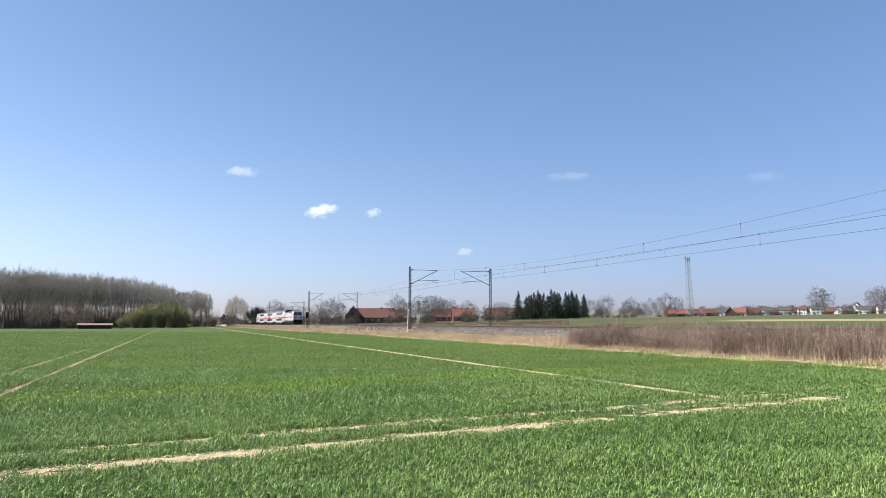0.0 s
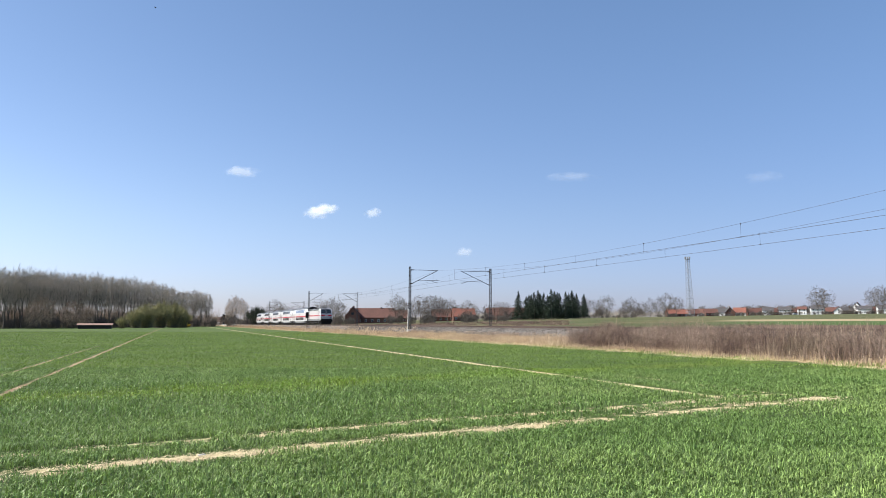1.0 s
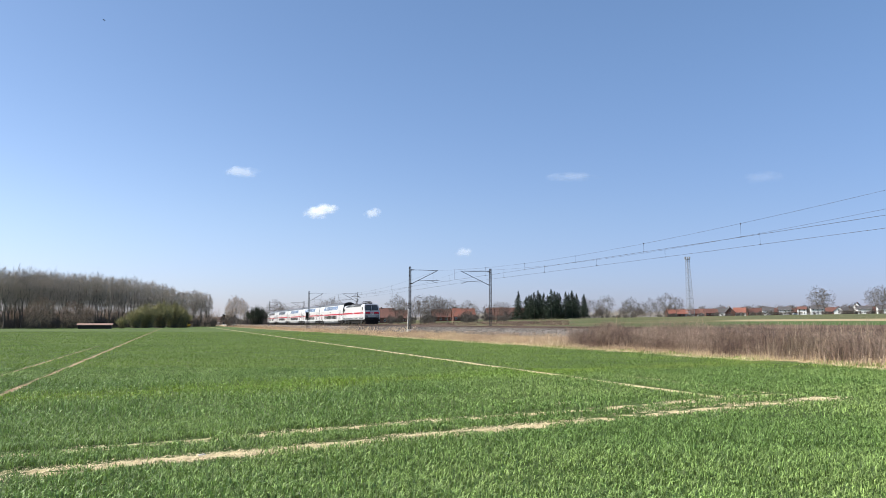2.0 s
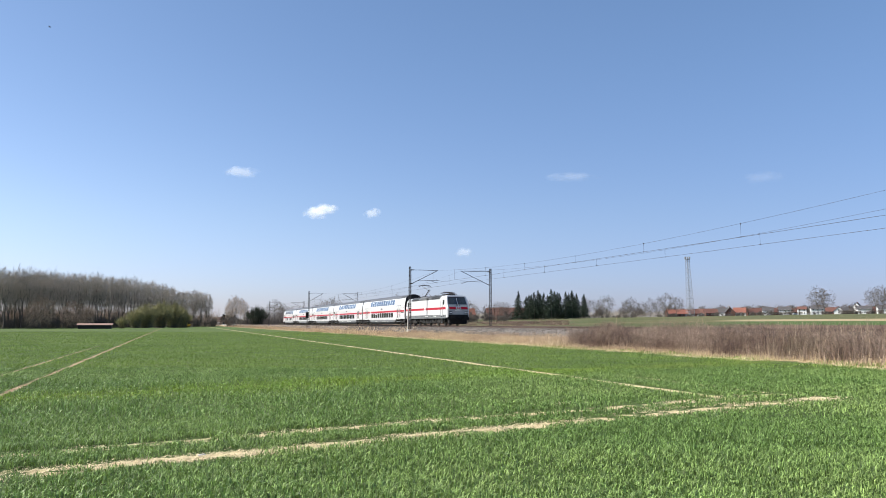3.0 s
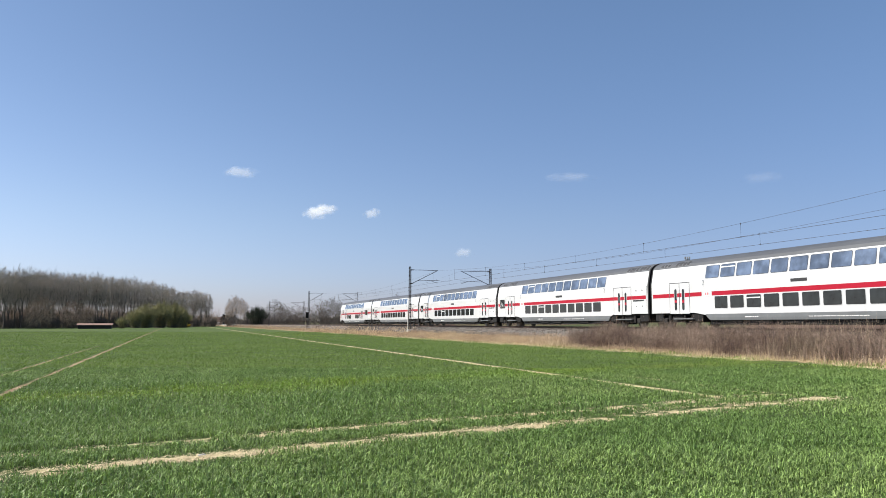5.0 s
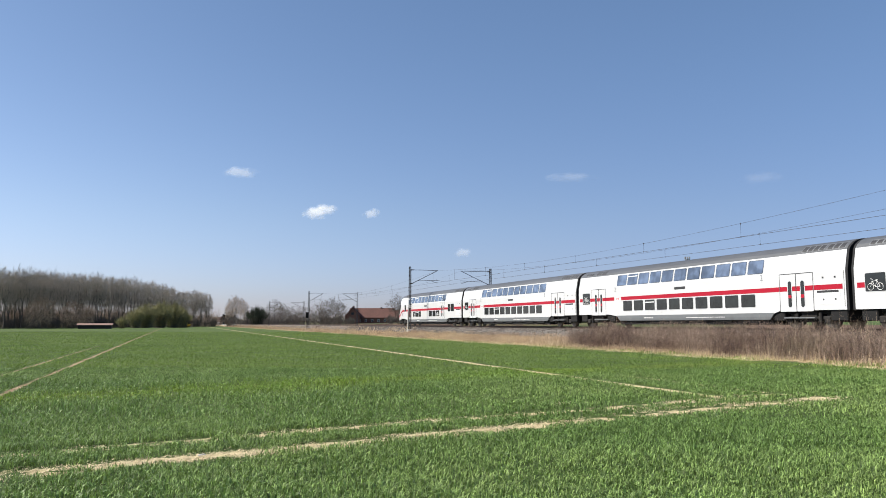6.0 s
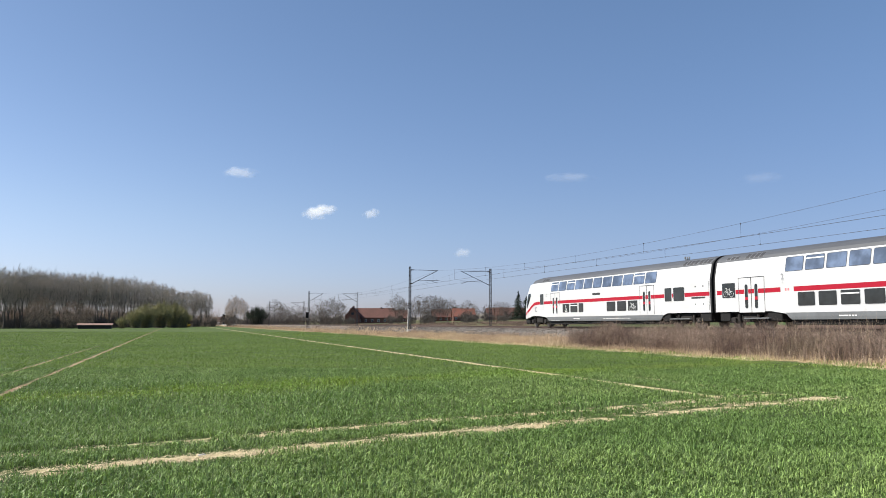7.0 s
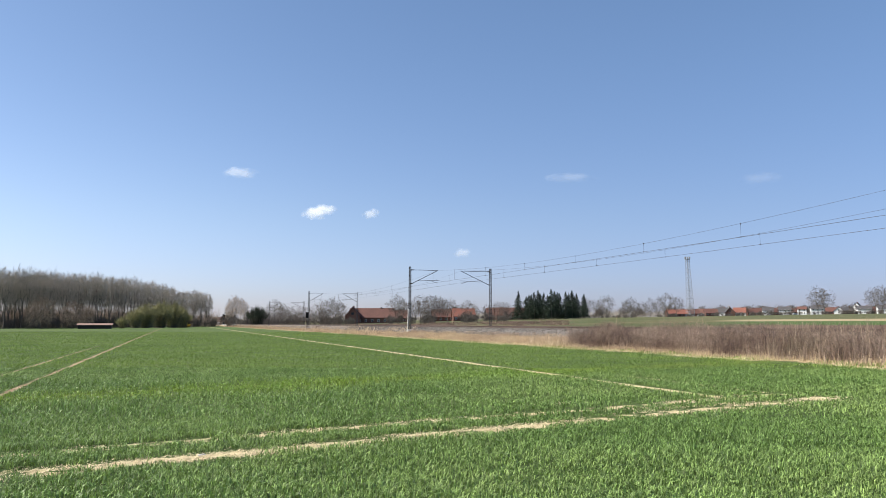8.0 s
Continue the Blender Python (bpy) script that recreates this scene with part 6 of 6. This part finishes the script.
WHEAT_FAR = leaf_material("wheat_leaf_even", (0.156, 0.236, 0.060), (0.176, 0.250, 0.064), 0.75, 0.2, 0.06)
blades("wheat_leaves_far", (27.0, 150.0), 230000, 0.075, 0.024, WHEAT_FAR, "young green wheat leaves", "wheat", 3, 1.25)
straw_litter(15000, STRAW, 31)
dry_tufts("verge_grass", 23.7, 24.7, 10, 140, 9000, 0.14, 0.014, WHEAT, "yellow-green grass along the field edge", "verge grass", 12, 0.8)
dry_tufts("dry_grass", 24.4, 29.6, 42, 95, 34000, 0.38, 0.012, DRYGRASS, "bleached dry grass on the railway bank", "dry grass", 5, 1.25)
canes("dry_grass_tussocks", 120, 90, 0.42, 0.008, DRYGRASS, "arching bleached grass tussocks on the railway bank", "dry grass", 23, 1.6, 42.0, 95.0)
dry_tufts("dry_grass_inside", 24.9, 28.5, 6, 46, 7000, 0.55, 0.008, DRYGRASS, "dry grass tufts among the brambles", "dry grass", 16, 1.5)
dry_tufts("dry_grass_distant", 24.2, 30.4, 95, 420, 28000, 0.44, 0.042, DRYGRASS, "bleached dry grass on the railway bank", "dry grass", 6, 0.8)
dry_tufts("dry_grass_beyond", 41.2, 46.0, 20, 380, 18000, 0.5, 0.04, DRYGRASS, "dry brown grass beyond the tracks", "dry grass", 8, 0.8)
MAUVE = material("bramble_cane_mauve_brown", (0.160, 0.107, 0.083), 0.9, vary=0.35, scale=3.0, per_piece=0.7, second=(0.235, 0.175, 0.135))
TAN = material("dead_cane_tan", (0.33, 0.26, 0.18), 0.9, vary=0.3, scale=1.5, per_piece=0.5, second=(0.30, 0.22, 0.155))
RUST = material("bramble_cane_rusty", (0.25, 0.125, 0.075), 0.9, vary=0.3, scale=1.5, per_piece=0.5)
canes("bramble_thicket", 150, 300, 1.30, 0.0055, MAUVE, "dense mauve-brown leafless bramble thicket", "bramble thicket", 7, 0.55)
canes("dead_stem_thicket", 60, 170, 1.45, 0.0055, TAN, "bleached tan dead stems among brambles", "dry stems", 9, 0.45)
canes("rusty_bramble_canes", 14, 260, 1.25, 0.0055, RUST, "rust-red bramble canes in patches", "bramble thicket", 11, 0.5, 5.0, 17.0)
side_twigs("bramble_side_twigs", 24.9, 28.4, 4, 45, 110000, 0.05, 1.25, 0.20, MAUVE, "fine crossing bramble twigs", "bramble twigs", 17)
canes("fallen_grass_tussocks", 200, 90, 0.40, 0.007, DRYGRASS, "arching bleached grass tussocks at the thicket's foot", "dry grass", 19, 2.1, near=True)
dry_tufts("verge_weeds", 24.2, 25.3, 5, 46, 5000, 0.10, 0.014, YELLOWED, "low green weeds at the thicket's foot", "verge weeds", 21, 1.0)
edge_straw(30000, STRAW, 33)


def cloud_material():
    """Thin vapour: white, fading softly to nothing at uneven edges."""
    m = bpy.data.materials.new("cloud_vapour")
    m.use_nodes = True
    n, l = m.node_tree.nodes, m.node_tree.links
    n.remove(n["Principled BSDF"])

    def calc(op, a, c):
        q = n.new("ShaderNodeMath")
        q.operation = op
        for k, v in enumerate((a, c)):
            if isinstance(v, (int, float)):
                q.inputs[k].default_value = v
            else:
                l.new(v, q.inputs[k])
        return q.outputs[0]

    tc, oi, ln, mp, no = n.new("ShaderNodeTexCoord"), n.new("ShaderNodeObjectInfo"), n.new("ShaderNodeVectorMath"), n.new("ShaderNodeMapping"), n.new("ShaderNodeTexNoise")
    ln.operation = "LENGTH"
    l.new(tc.outputs["Object"], ln.inputs[0])
    mp.inputs["Scale"].default_value = (1.5, 1.0, 0.7)
    l.new(tc.outputs["Object"], mp.inputs["Vector"])
    no.noise_dimensions = "4D"
    no.inputs["Scale"].default_value, no.inputs["Detail"].default_value, no.inputs["Roughness"].default_value = 1.5, 2.0, 0.45
    l.new(mp.outputs["Vector"], no.inputs["Vector"]), l.new(calc("MULTIPLY", oi.outputs["Random"], 40.0), no.inputs["W"])
    body = calc("ADD", calc("SUBTRACT", 0.95, ln.outputs["Value"]), calc("MULTIPLY", calc("SUBTRACT", no.outputs["Fac"], 0.5), 1.5))
    mr = n.new("ShaderNodeMapRange")
    mr.interpolation_type = "SMOOTHSTEP"
    mr.inputs["From Min"].default_value, mr.inputs["From Max"].default_value = 0.0, 0.8
    l.new(body, mr.inputs["Value"])
    rim = n.new("ShaderNodeMapRange")
    rim.interpolation_type = "SMOOTHSTEP"
    rim.inputs["From Min"].default_value, rim.inputs["From Max"].default_value = 1.0, 0.8
    l.new(ln.outputs["Value"], rim.inputs["Value"])
    sepc = n.new("ShaderNodeSeparateColor")
    l.new(oi.outputs["Color"], sepc.inputs[0])
    alpha = calc("MULTIPLY", calc("MULTIPLY", mr.outputs["Result"], rim.outputs["Result"]), sepc.outputs[0])
    df, tl, tp, both, last = n.new("ShaderNodeBsdfDiffuse"), n.new("ShaderNodeBsdfTranslucent"), n.new("ShaderNodeBsdfTransparent"), n.new("ShaderNodeAddShader"), n.new("ShaderNodeMixShader")
    for q in (df, tl):
        q.inputs["Color"].default_value = (0.52, 0.52, 0.52, 1)
    l.new(df.outputs[0], both.inputs[0]), l.new(tl.outputs[0], both.inputs[1])
    l.new(alpha, last.inputs[0]), l.new(tp.outputs[0], last.inputs[1]), l.new(both.outputs[0], last.inputs[2])
    l.new(last.outputs[0], n["Material Output"].inputs["Surface"])
    return m


def build_clouds():
    """Small fair-weather clouds, thin veils far off, their broad side turned half towards the sun."""
    mat = cloud_material()
    made = []
    for side, rise, wide, tall, dense, tilt in ((-0.1687, 0.1527, 74, 23, 0.72, 4), (-0.0969, 0.1504, 34, 17, 0.4, 6), (-0.2786, 0.2076, 100, 18, 0.32, 10), (0.1771, 0.2008, 74, 16, 0.12, 8), (0.0298, 0.0969, 34, 15, 0.25, 4), (0.4344, 0.2000, 50, 20, 0.07, 8)):
        dep = 2600.0
        x, y = spot(side, dep)
        bm = bmesh.new()
        bmesh.ops.create_grid(bm, x_segments=24, y_segments=12, size=1.0)
        for v in bm.verts:
            q = v.co.copy()
            v.co = Vector((q.x, 0.1 * min(1.0, q.length) ** 2, q.y))
        c = part("cloud", bm, mat)
        c.data.shade_smooth()
        tagged(c, "small white fair-weather cloud with soft thin edges", "cloud", "clouds")
        c.color = (dense, dense, dense, 1)
        c.visible_shadow = False
        m = Matrix.Translation((x, y, H + rise * dep)) @ Matrix.Rotation(radians(-TURN - 52), 4, "Z") @ Matrix.Rotation(radians(tilt), 4, "Y")
        c.scale = (wide / 2 * dep / 1310 * 1.25 / math.cos(radians(52)), 40, tall / 2 * dep / 1310 * 1.35)
        made.append((c, m))
    return made


def build_stone():
    """Pale flat stone lying in the wheel track."""
    x, y = spot(-0.319, 9.45)
    bm = bmesh.new()
    bmesh.ops.create_icosphere(bm, subdivisions=2, radius=1.0, matrix=Matrix.Diagonal((0.055, 0.03, 0.018, 1)))
    rs = random.Random(5)
    for v in bm.verts:
        v.co *= rs.uniform(0.85, 1.12)
    st = part("stone", bm, CONCRETE)
    st.matrix_basis = pose(x, y, 0.016, 0, 0, 25)
    tagged(st, "pale flat stone lying in a bare wheel track", "stone")


build_stone()
CLOUDS = build_clouds()


def build_bird():
    th = empty("bird")
    tagged(th, "small dark bird gliding high over the field", "bird")
    FEATHER = material("feathers_dark", (0.03, 0.028, 0.026), 0.8, vary=0.2)
    bm = bmesh.new()
    bmesh.ops.create_icosphere(bm, subdivisions=2, radius=0.5, matrix=Matrix.Diagonal((0.42, 0.13, 0.12, 1)))
    part("body", bm, FEATHER, th)
    for s in (-1, 1):
        bm = bmesh.new()
        top = [bm.verts.new(p) for p in ((0.1, s * 0.04, 0.02), (0.13, s * 0.25, 0.07), (-0.02, s * 0.5, 0.05), (-0.08, s * 0.25, 0.06), (-0.08, s * 0.04, 0.02))]
        low = [bm.verts.new(v.co - Vector((0, 0, 0.012))) for v in top]
        bm.faces.new(top), bm.faces.new(low)
        for i in range(5):
            bm.faces.new((top[i], top[(i + 1) % 5], low[(i + 1) % 5], low[i]))
        part("wing", bm, FEATHER, th)
    bm = bmesh.new()
    t = [bm.verts.new(p) for p in ((-0.15, -0.03, 0), (-0.15, 0.03, 0), (-0.34, 0.07, 0), (-0.34, -0.07, 0))]
    u = [bm.verts.new(v.co - Vector((0, 0, 0.01))) for v in t]
    bm.faces.new(t), bm.faces.new(u)
    for i in range(4):
        bm.faces.new((t[i], t[(i + 1) % 4], u[(i + 1) % 4], u[i]))
    part("tail", bm, FEATHER, th)
    return th


BIRD = build_bird()


def build_signal(x, y, gz, height):
    th = empty("railway_signal", Matrix.Translation((x, y, gz)))
    tagged(th, "dark railway light signal on a post beside the track", "railway signal", "railway signals")
    part("post", rods(((0, 0, -0.3), (0, 0, height), 0.09), n=8), GALV, th)
    bm = bmesh.new()
    box(bm, -0.36, 0.36, -0.14, 0.05, height - 0.7, height + 0.7, 0.08)
    part("signal_head", bm, DARK, th, "black signal screen")
    for dx, dz in ((-0.16, 0.35), (0.16, 0.35), (0.0, -0.3)):
        lamp = bmesh.new()
        rod(lamp, (dx, -0.14, height + dz), (dx, -0.34, height + dz), 0.12, 0.14, n=10)
        part("lamp_hood", lamp, DARK, th)
    bm = bmesh.new()
    box(bm, -0.3, 0.3, -0.3, 0.3, -0.4, 0.25, 0.04)
    part("foundation", bm, CONCRETE, th)


build_signal(28.5, 174.0, 0.4, 3.2)
build_signal(29.6, 518.0, 0.5, 6.4)
build_signal(30.2, 545.0, 0.5, 7.2)


def motions():
    for c, m in CLOUDS:
        drift = Matrix.Translation((-8.0, 3.0, -3.4))
        walk(c, [(0.0, m), (8.0, drift @ m)])
    rows = []
    for t, side, rise in ((0.0, -0.3377, 0.4594), (0.5, -0.3676, 0.4495), (1.0, -0.4038, 0.4412), (1.5, -0.439, 0.4305), (3.0, -0.5506, 0.4133), (3.5, -0.5858, 0.4051), (4.0, -0.6106, 0.3969), (6.0, -0.7201, 0.3708), (8.0, -0.8245, 0.3465)):
        x, y = spot(side, 150.0)
        rows.append((t, pose(x, y, H + rise * 150.0, 0, 0, 165)))
    walk(BIRD, rows)
    for car, s in TRAIN:
        walk(car, [(t, pose(NEAR_X, FRONT(t) + s, RAIL)) for t in (0.0, 1.0, 2.0, 3.0, 4.0, 5.0, 6.0, 7.0, 8.0)])


def FRONT(t):
    """Place of the leading buffers along the line."""
    return 20.7 - SPEED * (t - 4.5)


motions()
